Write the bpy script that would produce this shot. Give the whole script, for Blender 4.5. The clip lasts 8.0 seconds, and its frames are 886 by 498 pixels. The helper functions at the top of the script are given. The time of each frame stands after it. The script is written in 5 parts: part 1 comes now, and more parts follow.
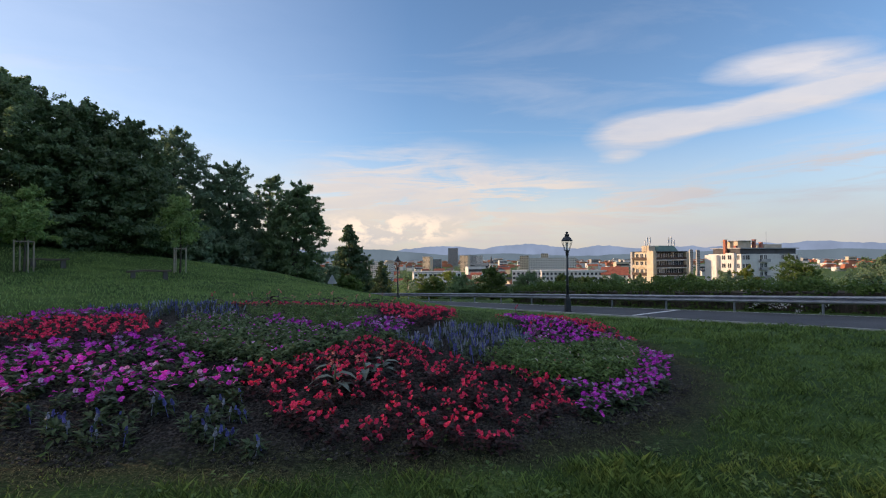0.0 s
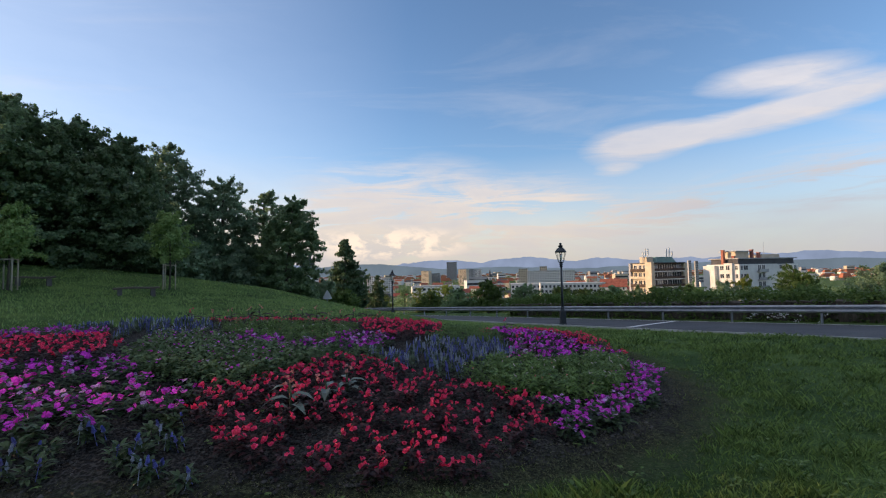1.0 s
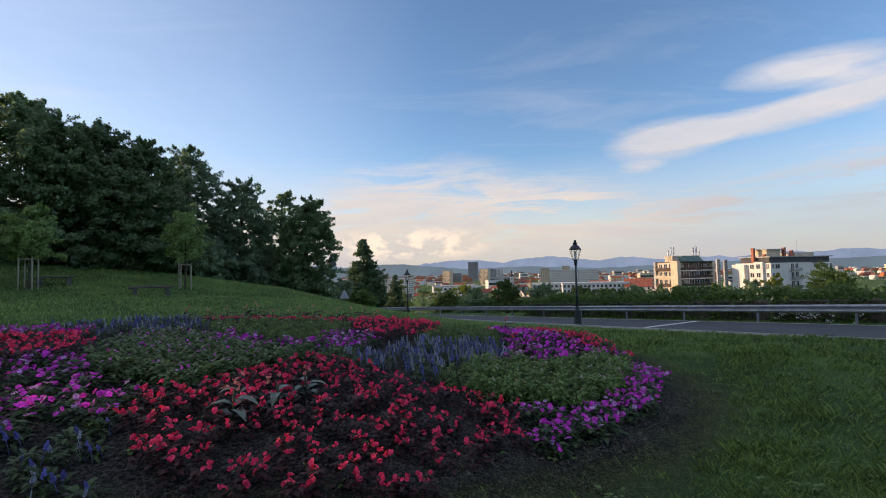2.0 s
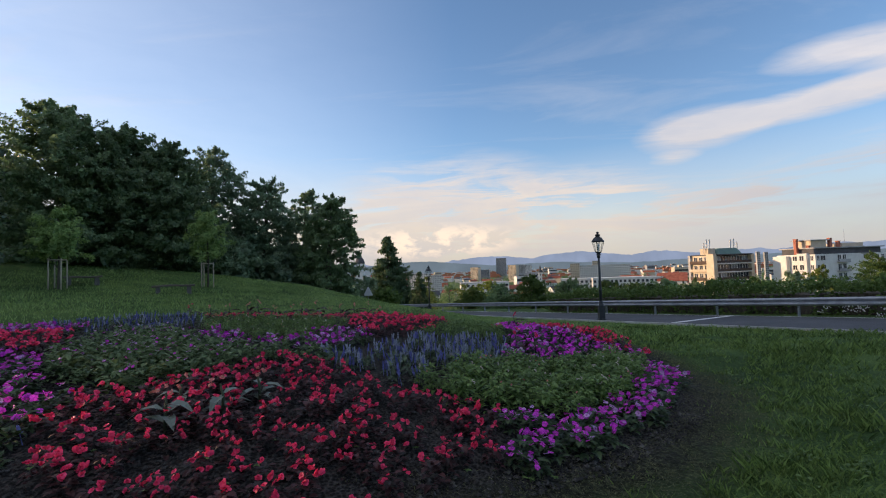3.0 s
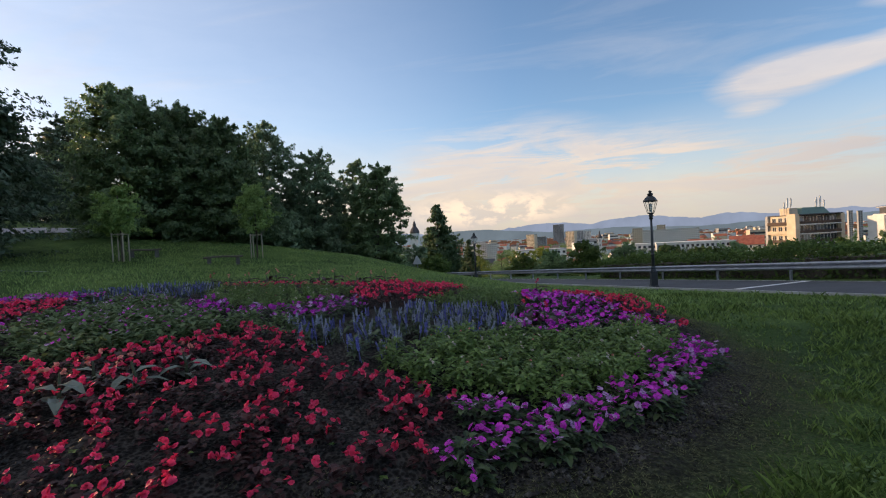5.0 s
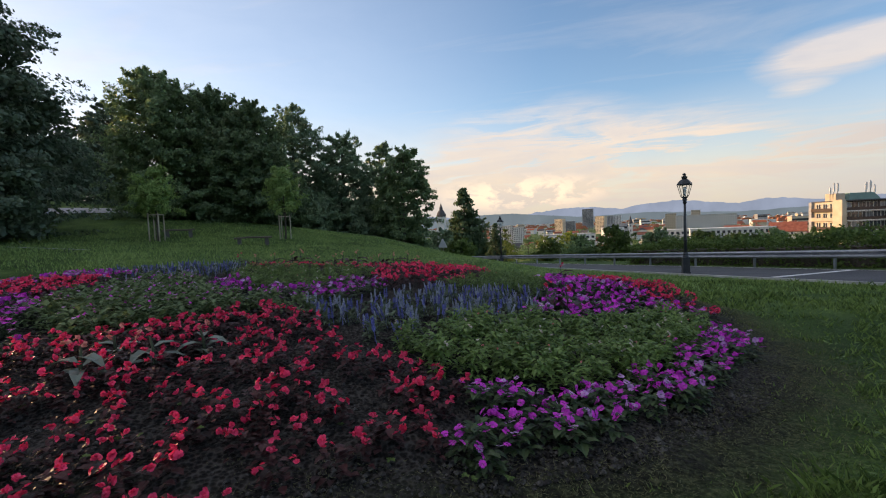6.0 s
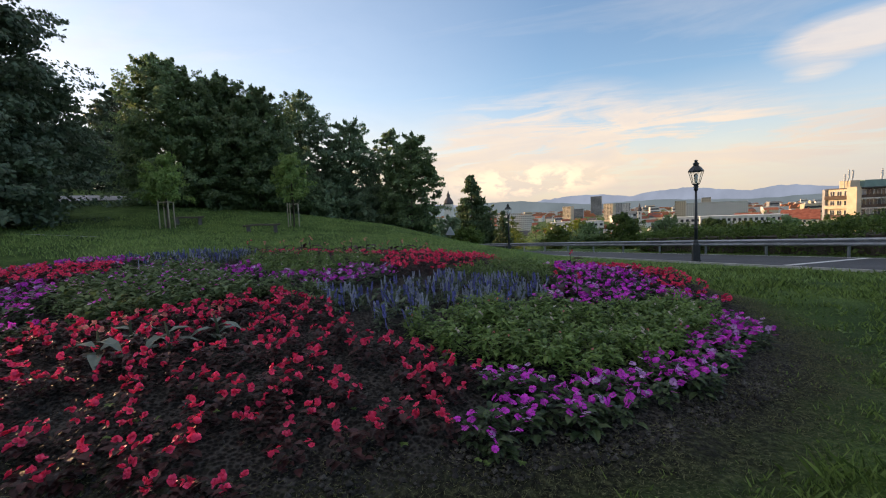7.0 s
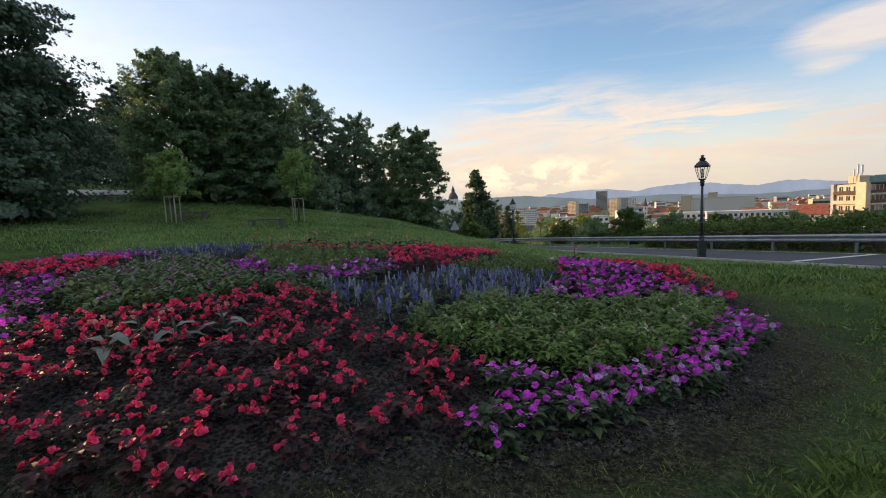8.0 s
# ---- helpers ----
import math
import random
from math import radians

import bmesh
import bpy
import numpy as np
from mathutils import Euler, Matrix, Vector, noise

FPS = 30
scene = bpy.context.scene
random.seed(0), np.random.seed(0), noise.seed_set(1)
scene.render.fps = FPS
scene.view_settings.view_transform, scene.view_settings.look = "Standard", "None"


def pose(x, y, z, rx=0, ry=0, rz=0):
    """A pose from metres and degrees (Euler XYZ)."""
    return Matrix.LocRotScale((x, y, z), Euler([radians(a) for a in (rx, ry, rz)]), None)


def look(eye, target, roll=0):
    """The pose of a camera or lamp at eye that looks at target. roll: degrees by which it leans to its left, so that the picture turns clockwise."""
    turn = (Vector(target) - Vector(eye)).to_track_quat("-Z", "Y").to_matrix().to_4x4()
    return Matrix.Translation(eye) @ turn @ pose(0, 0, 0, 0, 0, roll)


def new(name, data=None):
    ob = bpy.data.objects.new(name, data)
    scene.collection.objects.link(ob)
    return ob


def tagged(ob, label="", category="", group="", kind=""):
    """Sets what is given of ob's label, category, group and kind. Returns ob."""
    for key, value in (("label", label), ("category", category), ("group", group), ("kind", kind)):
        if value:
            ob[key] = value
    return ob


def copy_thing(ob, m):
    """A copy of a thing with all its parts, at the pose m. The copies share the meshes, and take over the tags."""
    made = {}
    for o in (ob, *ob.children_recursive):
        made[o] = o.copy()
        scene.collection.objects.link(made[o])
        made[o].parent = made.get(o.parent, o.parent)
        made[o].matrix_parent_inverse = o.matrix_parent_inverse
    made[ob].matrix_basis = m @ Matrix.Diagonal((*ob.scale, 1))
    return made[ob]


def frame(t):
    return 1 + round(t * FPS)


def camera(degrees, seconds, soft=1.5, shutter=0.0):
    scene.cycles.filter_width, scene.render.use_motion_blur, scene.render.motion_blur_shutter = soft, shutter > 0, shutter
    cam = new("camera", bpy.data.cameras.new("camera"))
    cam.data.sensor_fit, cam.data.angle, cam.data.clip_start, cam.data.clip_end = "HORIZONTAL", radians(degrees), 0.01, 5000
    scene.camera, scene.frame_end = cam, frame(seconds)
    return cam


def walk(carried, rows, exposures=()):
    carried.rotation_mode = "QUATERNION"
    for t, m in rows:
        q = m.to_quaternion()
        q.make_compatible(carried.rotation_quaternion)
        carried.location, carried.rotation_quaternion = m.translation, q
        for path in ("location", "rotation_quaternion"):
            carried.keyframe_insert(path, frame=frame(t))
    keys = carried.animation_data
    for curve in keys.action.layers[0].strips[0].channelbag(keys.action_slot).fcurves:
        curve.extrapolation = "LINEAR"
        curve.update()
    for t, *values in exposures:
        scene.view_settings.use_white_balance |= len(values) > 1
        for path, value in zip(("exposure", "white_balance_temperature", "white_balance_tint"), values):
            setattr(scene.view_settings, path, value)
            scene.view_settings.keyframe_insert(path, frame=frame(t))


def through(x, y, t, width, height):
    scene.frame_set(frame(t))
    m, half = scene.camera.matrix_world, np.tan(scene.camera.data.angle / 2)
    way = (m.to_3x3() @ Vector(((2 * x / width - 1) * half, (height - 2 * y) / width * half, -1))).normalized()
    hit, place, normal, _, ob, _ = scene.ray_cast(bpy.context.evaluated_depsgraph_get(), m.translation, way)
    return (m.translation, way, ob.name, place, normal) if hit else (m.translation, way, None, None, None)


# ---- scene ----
cam = camera(89.8, 8.0, soft=1.1)
PATH = [
    (0, (-0.001, 0.0, 1.582), (0.096, 1.997, 1.619), -0.4),
    (0.5, (0.096, 0.104, 1.558), (0.195, 2.1, 1.635), -1.0),
    (1, (0.328, 0.3, 1.528), (0.432, 2.295, 1.628), -1.1),
    (1.5, (0.599, 0.498, 1.48), (0.669, 2.493, 1.588), -1.2),
    (1.7, (0.710, 0.582, 1.468), (0.752, 2.579, 1.571), -1.2),
    (2.8, (1.283, 1.166, 1.377), (1.202, 3.161, 1.478), -1.8),
    (3, (1.384, 1.281, 1.355), (1.267, 3.275, 1.446), -2.0),
    (3.5, (1.62, 1.546, 1.315), (1.418, 3.535, 1.372), -2.3),
    (4, (1.816, 1.811, 1.265), (1.561, 3.794, 1.296), -2.8),
    (4.5, (1.999, 1.993, 1.248), (1.696, 3.97, 1.245), -3.2),
    (6, (2.166, 2.238, 1.198), (1.677, 4.174, 1.091), -2.6),
    (6.5, (2.148, 2.24, 1.195), (1.642, 4.17, 1.06), -2.6),
    (7, (2.135, 2.239, 1.193), (1.613, 4.163, 1.032), -2.6),
    (7.5, (2.138, 2.233, 1.195), (1.604, 4.152, 1.016), -2.6),
    (8, (2.145, 2.226, 1.207), (1.603, 4.142, 1.023), -2.5),
]
EXPOSURE, TINT = 1.2, 14.0
walk(cam, [(t, look(eye, target, roll)) for t, eye, target, roll in PATH], [(0, EXPOSURE, 6200, TINT), (4.5, EXPOSURE, 6500, TINT), (6.5, EXPOSURE + 0.18, 6950, TINT), (8, EXPOSURE + 0.22, 7050, TINT)])

# ---------------------------------------------------------------- light
SUN_LEFT, SUN_UP = 76.0, 11.0          # degrees to the left of +y, and above the horizon
sun_dir = Vector((-math.sin(radians(SUN_LEFT)) * math.cos(radians(SUN_UP)),
                  math.cos(radians(SUN_LEFT)) * math.cos(radians(SUN_UP)), math.sin(radians(SUN_UP))))
sun_data = bpy.data.lights.new("sun", "SUN")
sun_data.energy, sun_data.angle, sun_data.color = 2.6, radians(0.6), (1.0, 0.66, 0.36)
new("sun", sun_data).matrix_world = look(sun_dir * 100, (0, 0, 0))


class Nodes:
    """Short hand for a node tree."""

    def __init__(self, tree):
        self.tree = tree
        tree.nodes.clear()

    def add(self, kind, **values):
        node = self.tree.nodes.new(kind)
        for key, value in values.items():
            if key.startswith("_"):
                name = key[1:]
                slot = node.inputs[int(name)] if name.isdigit() else node.inputs[name.replace("_", " ")]
                if hasattr(value, "is_linked"):
                    self.tree.links.new(value, slot)
                else:
                    slot.default_value = value
            else:
                setattr(node, key, value)
        return node

    def math(self, op, a, b=0.0, c=0.0, clamp=False):
        return self.add("ShaderNodeMath", operation=op, use_clamp=clamp, _0=a, _1=b, _2=c).outputs[0]

    def mix(self, f, a, b):
        node = self.add("ShaderNodeMix", data_type="RGBA", _0=f)
        for slot, value in ((6, a), (7, b)):
            if hasattr(value, "is_linked"):
                self.tree.links.new(value, node.inputs[slot])
            else:
                node.inputs[slot].default_value = value
        return node.outputs[2]

    def ramp(self, f, stops, interpolation="LINEAR"):
        node = self.add("ShaderNodeValToRGB", _0=f)
        node.color_ramp.interpolation = interpolation
        while len(node.color_ramp.elements) < len(stops):
            node.color_ramp.elements.new(0.5)
        for element, (place, colour) in zip(node.color_ramp.elements, stops):
            element.position = place
            element.color = (*colour, 1) if len(colour) == 3 else colour
        return node.outputs[0]

    def noise(self, vector, scale, detail=4.0, rough=0.55, distort=0.0):
        return self.add("ShaderNodeTexNoise", _Vector=vector, _Scale=scale, _Detail=detail, _Roughness=rough, _Distortion=distort).outputs[0]


def grey(v):
    return (v, v, v)


world = bpy.data.worlds.new("sky")
scene.world = world
world.use_nodes = True
w = Nodes(world.node_tree)
sky = w.add("ShaderNodeTexSky", sky_type="NISHITA", sun_disc=False, sun_elevation=radians(SUN_UP), sun_rotation=radians(-SUN_LEFT),
            altitude=300.0, air_density=1.0, dust_density=0.5, ozone_density=2.5)
ray = w.add("ShaderNodeTexCoord").outputs["Generated"]
xyz = w.add("ShaderNodeSeparateXYZ", _0=ray).outputs
azimuth = w.math("ARCTAN2", xyz[0], xyz[1])            # to the right of +y, radians
height = w.math("ARCSINE", xyz[2])
# clouds lie in a flat layer: the ray meets it at (x, y) / z
flat = w.math("MAXIMUM", w.math("ADD", xyz[2], 0.06), 0.02)
layer = w.add("ShaderNodeCombineXYZ", _0=w.math("DIVIDE", xyz[0], flat), _1=w.math("DIVIDE", xyz[1], flat), _2=0.0).outputs[0]


def blob(az, el, wide, tall, lean=0.0):
    """1 in the middle of an oval of the sky, 0 outside it; degrees."""
    a = w.math("SUBTRACT", azimuth, radians(az))
    e = w.math("SUBTRACT", w.math("SUBTRACT", height, radians(el)), w.math("MULTIPLY", a, lean))
    a, e = w.math("DIVIDE", a, radians(wide)), w.math("DIVIDE", e, radians(tall))
    d = w.math("ADD", w.math("MULTIPLY", a, a), w.math("MULTIPLY", e, e))
    return w.math("SUBTRACT", 1.0, w.math("SQRT", d), clamp=True)


def total(*some):
    out = some[0]
    for one in some[1:]:
        out = w.math("ADD", out, one)
    return out


turned = w.add("ShaderNodeMapping", _Vector=layer, _Rotation=(0, 0, radians(32)), _Scale=(0.5, 1.5, 1.0)).outputs[0]
wisps = w.noise(turned, 1.1, 8.0, 0.62, 0.6)
fine = w.noise(turned, 4.5, 7.0, 0.65, 0.8)
puffs = w.noise(w.add("ShaderNodeMapping", _Vector=ray, _Scale=(9.0, 9.0, 17.0)).outputs[0], 1.6, 7.0, 0.6, 0.3)
slanted = w.add("ShaderNodeMapping", _Vector=ray, _Rotation=(0, radians(9), 0), _Scale=(2.6, 2.6, 13.0)).outputs[0]
lumps = w.noise(slanted, 1.0, 7.0, 0.6, 0.7)
threads = w.noise(w.add("ShaderNodeMapping", _Vector=ray, _Rotation=(0, radians(16), 0), _Scale=(3.5, 3.5, 30.0)).outputs[0], 1.3, 6.0, 0.62, 0.9)
# the long bright streak, its upper arm, the low banks and the puffs over the hills
streak = total(blob(36, 14.9, 15, 1.9, 0.03), w.math("MULTIPLY", blob(27, 14.4, 8, 3.0, 0.04), 0.85), w.math("MULTIPLY", blob(46, 16.2, 10, 1.8, 0.06), 0.7),
               w.math("MULTIPLY", blob(40.5, 18.9, 9, 2.2, -0.06), 0.9), w.math("MULTIPLY", blob(24.5, 11.6, 3.5, 1.0, 0.0), 0.5))
banks = w.math("MULTIPLY", total(blob(-3, 10.0, 16, 5.5, 0.06), blob(13, 8.6, 13, 4.0, 0.02), blob(26, 6.2, 14, 2.6, 0.04), w.math("MULTIPLY", blob(44, 8.6, 16, 3.6, 0.06), 0.9), w.math("MULTIPLY", blob(2, 6.0, 30, 5.0), 0.9)), 1.9)
streak_mask = w.math("MULTIPLY", streak, w.math("ADD", 0.1, w.math("MULTIPLY", total(w.math("MULTIPLY", fine, 0.7), w.math("MULTIPLY", threads, 0.8)), 1.35)))
bank_mask = w.math("MULTIPLY", banks, w.ramp(total(w.math("MULTIPLY", lumps, 0.5), w.math("MULTIPLY", threads, 0.5)), [(0.44, grey(0)), (0.62, grey(1))]))
puff_mask = w.math("MULTIPLY", w.math("MULTIPLY", blob(-4, 3.6, 12, 2.6), 1.8, clamp=True), w.ramp(puffs, [(0.44, grey(0)), (0.54, grey(1))]))
veil = w.math("MULTIPLY", w.ramp(wisps, [(0.52, grey(0)), (0.8, grey(1))]), w.ramp(height, [(0.10, grey(0.0)), (0.24, grey(0.35)), (0.5, grey(0.2)), (1.0, grey(0.3))]))
# unseen high cloud added overhead whitens the skylight; warm haze lies along the horizon
overhead_fill = w.math("MULTIPLY", w.ramp(height, [(0.58, grey(0)), (0.95, grey(1))]), w.math("ADD", 0.25, w.math("MULTIPLY", wisps, 0.55)))
haze = w.math("MULTIPLY", w.ramp(height, [(0.0, grey(0.95)), (0.07, grey(0.85)), (0.13, grey(0.45)), (0.25, grey(0))]), w.math("ADD", 0.55, w.math("MULTIPLY", lumps, 0.7)))
sunward = w.math("MULTIPLY", w.ramp(w.math("MULTIPLY", azimuth, -1.0), [(0.02, grey(0.0)), (0.75, grey(0.55))]), w.ramp(height, [(0.1, grey(0.8)), (0.75, grey(0.35))]))      # thin bright veil towards the sun
cover = w.math("MINIMUM", total(sunward, w.ramp(streak_mask, [(0.12, grey(0)), (0.66, grey(0.82))]), w.math("MULTIPLY", bank_mask, 0.75), puff_mask, veil, overhead_fill, haze), 0.93)
low = w.ramp(height, [(0.015, (0.70, 0.62, 0.56)), (0.09, (0.92, 0.77, 0.60)), (0.18, (0.95, 0.84, 0.72)), (0.36, (0.92, 0.90, 0.90))])
low = w.mix(w.math("MULTIPLY", w.ramp(azimuth, [(0.30, grey(0.0)), (0.70, grey(0.75))]), w.ramp(height, [(0.12, grey(1.0)), (0.22, grey(0.15))])), low, (0.53, 0.50, 0.52, 1))      # the clouds away from the sun are duller
cloud = w.mix(w.ramp(w.math("ADD", lumps, w.math("MULTIPLY", puffs, 0.3)), [(0.52, grey(0.0)), (0.95, grey(0.7))]), low, (0.62, 0.63, 0.68, 1))
cloud = w.mix(puff_mask, cloud, (1.25, 0.98, 0.72, 1))
SKY = 0.10
lit = w.add("ShaderNodeBackground", _Color=sky.outputs[0], _Strength=SKY)
clouds = w.add("ShaderNodeBackground", _Color=cloud, _Strength=0.40)
shade = w.add("ShaderNodeMixShader", _0=cover, _1=lit.outputs[0], _2=clouds.outputs[0])
w.add("ShaderNodeOutputWorld", _Surface=shade.outputs[0])


# ---------------------------------------------------------------- materials
def material(name, stops, scale=4.0, rough=0.8, metal=0.0, bump=0.3, bump_scale=None, fine_scale=None, vary=0.25, stretch=(1, 1, 1), island=False, glow=0.0, gloss=0.5):
    """A surface whose colour follows noise at two sizes, with relief and a little difference from piece to piece."""
    m = bpy.data.materials.new(name)
    m.use_nodes = True
    n = Nodes(m.node_tree)
    place = n.add("ShaderNodeMapping", _Vector=n.add("ShaderNodeTexCoord").outputs["Object"], _Scale=stretch).outputs[0]
    big = n.noise(place, scale, 5.0, 0.6)
    small = n.noise(place, fine_scale or scale * 9.0, 4.0, 0.6)
    both = n.math("ADD", n.math("MULTIPLY", big, 0.65), n.math("MULTIPLY", small, 0.35))
    colour = n.ramp(both, [(0.36 + 0.28 * k / max(1, len(stops) - 1), c) for k, c in enumerate(stops)])
    own = n.add("ShaderNodeNewGeometry").outputs["Random Per Island"] if island else n.add("ShaderNodeObjectInfo").outputs["Random"]
    colour = n.add("ShaderNodeHueSaturation", _Color=colour, _Value=n.math("ADD", 1 - vary / 2, n.math("MULTIPLY", own, vary)),
                   _Hue=n.math("ADD", 0.5 - 0.03 * vary, n.math("MULTIPLY", own, 0.06 * vary))).outputs[0]
    relief = n.add("ShaderNodeBump", _Strength=bump, _Distance=0.02, _Height=n.noise(place, bump_scale or scale * 6.0, 6.0, 0.65)).outputs[0]
    body = n.add("ShaderNodeBsdfPrincipled", _Base_Color=colour, _Metallic=metal, _Normal=relief,
                 _Roughness=n.math("ADD", rough - 0.08, n.math("MULTIPLY", small, 0.16), clamp=True))
    body.inputs["Specular IOR Level"].default_value = gloss
    n.add("ShaderNodeOutputMaterial", _Surface=body.outputs[0])
    return m


def leaf_material(name, dark, light, through=0.35, vary=0.5, rough=0.55, scale=0.6, gloss=0.3):
    """Leaves and petals: light comes through them, and each differs a little from the next."""
    m = bpy.data.materials.new(name)
    m.use_nodes = True
    n = Nodes(m.node_tree)
    place = n.add("ShaderNodeTexCoord").outputs["Object"]
    own = n.add("ShaderNodeNewGeometry").outputs["Random Per Island"]
    f = n.math("ADD", n.math("MULTIPLY", own, 0.6), n.math("MULTIPLY", n.noise(place, scale, 3.0), 0.5))
    colour = n.ramp(f, [(0.2, dark), (0.85, light)])
    thing = n.add("ShaderNodeObjectInfo").outputs["Random"]
    colour = n.add("ShaderNodeHueSaturation", _Color=colour, _Value=n.math("ADD", 1 - vary / 2, n.math("MULTIPLY", thing, vary))).outputs[0]
    body = n.add("ShaderNodeBsdfPrincipled", _Base_Color=colour, _Roughness=rough)
    body.inputs["Specular IOR Level"].default_value = gloss
    trans = n.add("ShaderNodeBsdfTranslucent", _Color=colour)
    n.add("ShaderNodeOutputMaterial", _Surface=n.add("ShaderNodeMixShader", _0=through, _1=body.outputs[0], _2=trans.outputs[0]).outputs[0])
    return m


def glass_material(name, colour=(0.8, 0.85, 0.9), rough=0.05, clear=0.6):
    m = bpy.data.materials.new(name)
    m.use_nodes = True
    n = Nodes(m.node_tree)
    body = n.add("ShaderNodeBsdfGlossy", _Color=(*colour, 1), _Roughness=rough)
    see = n.add("ShaderNodeBsdfTransparent", _Color=(*colour, 1))
    n.add("ShaderNodeOutputMaterial", _Surface=n.add("ShaderNodeMixShader", _0=1 - clear, _1=see.outputs[0], _2=body.outputs[0]).outputs[0])
    return m


# ---------------------------------------------------------------- mesh helpers
class Shape:
    """Collects points and faces for one mesh."""

    def __init__(self):
        self.v, self.f = [], []

    def add(self, verts, faces):
        base = len(self.v)
        self.v.extend(tuple(p) for p in verts)
        self.f.extend(tuple(base + i for i in face) for face in faces)
        return self

    def box(self, x0, y0, z0, x1, y1, z1, m=None, taper=1.0):
        cx, cy = (x0 + x1) / 2, (y0 + y1) / 2
        pts = [(x, y, z0) for x, y in ((x0, y0), (x1, y0), (x1, y1), (x0, y1))]
        pts += [(cx + (x - cx) * taper, cy + (y - cy) * taper, z1) for x, y in ((x0, y0), (x1, y0), (x1, y1), (x0, y1))]
        if m is not None:
            pts = [tuple(m @ Vector(p)) for p in pts]
        return self.add(pts, [(3, 2, 1, 0), (4, 5, 6, 7), (0, 1, 5, 4), (1, 2, 6, 5), (2, 3, 7, 6), (3, 0, 4, 7)])

    def lathe(self, profile, sides=12, centre=(0, 0, 0), m=None):
        """profile: (radius, z) from the bottom up; both ends are closed."""
        pts = []
        for rad, z in profile:
            for k in range(sides):
                a = 2 * math.pi * k / sides
                pts.append((centre[0] + rad * math.cos(a), centre[1] + rad * math.sin(a), centre[2] + z))
        if m is not None:
            pts = [tuple(m @ Vector(p)) for p in pts]
        faces = []
        for j in range(len(profile) - 1):
            for k in range(sides):
                a, b = j * sides + k, j * sides + (k + 1) % sides
                faces.append((a, b, b + sides, a + sides))
        faces.append(tuple(range(sides - 1, -1, -1)))
        faces.append(tuple((len(profile) - 1) * sides + k for k in range(sides)))
        return self.add(pts, faces)

    def tube(self, path, radii, sides=7):
        """A bent, tapered branch through the points of path."""
        path = [Vector(p) for p in path]
        pts, faces = [], []
        for j, p in enumerate(path):
            way = (path[min(j + 1, len(path) - 1)] - path[max(j - 1, 0)]).normalized()
            side = way.orthogonal().normalized()
            up = way.cross(side)
            for k in range(sides):
                a = 2 * math.pi * k / sides
                pts.append(p + radii[j] * (math.cos(a) * side + math.sin(a) * up))
        for j in range(len(path) - 1):
            for k in range(sides):
                a, b = j * sides + k, j * sides + (k + 1) % sides
                faces.append((a, b, b + sides, a + sides))
        faces.append(tuple(range(sides - 1, -1, -1)))
        faces.append(tuple((len(path) - 1) * sides + k for k in range(sides)))
        return self.add(pts, faces)

    def mesh(self, name, mat, smooth=False):
        me = bpy.data.meshes.new(name)
        me.from_pydata(self.v, [], self.f)
        me.materials.append(mat)
        if smooth:
            me.polygons.foreach_set("use_smooth", [True] * len(me.polygons))
        me.update()
        return me


def part(name, shape, mat, parent=None, label="", smooth=False, at=None):
    """One mesh object from a Shape (or a mesh), under a thing or a part."""
    ob = new(name, shape if isinstance(shape, bpy.types.Mesh) else shape.mesh(name, mat, smooth))
    if parent is not None:
        ob.parent = parent
    if at is not None:
        ob.matrix_basis = at
    return tagged(ob, label)


def thing(name, label, category, at=None, group="", kind=""):
    ob = new(name)
    ob.empty_display_size = 0.1
    if at is not None:
        ob.matrix_basis = at
    return tagged(ob, label, category, group, kind)


def smooth(a, b, v):
    t = min(1.0, max(0.0, (v - a) / (b - a)))
    return t * t * (3 - 2 * t)


# ---------------------------------------------------------------- the lie of the land
BED_X, BED_Y = -2.4, 8.4


def bed_r(x, y):
    """0 in the middle of the flower bed, 1 along its rim."""
    return ((abs(x - BED_X) / 6.9) ** 2.2 + (abs(y - BED_Y) / (5.2 if y < BED_Y else 4.4)) ** 2.2) ** (1 / 2.2)


RAIL_A, RAIL_D, RAIL_N = Vector((12.31, 21.97)), Vector((-0.5185, 0.8551)), Vector((0.8551, 0.5185))


def rail_at(s, out=0.0):
    """A point of the guard rail's line, s metres along it, and out metres past it (negative: over the road)."""
    bend = -0.006 * max(0.0, s - 14.0) ** 2 if s < 60 else -0.006 * 46 ** 2 - 0.552 * (s - 60)
    p = RAIL_A + RAIL_D * s + RAIL_N * (out + bend)
    return p.x, p.y


def road_width(s):
    return min(6.4, max(4.2, 5.05 - 0.055 * s))


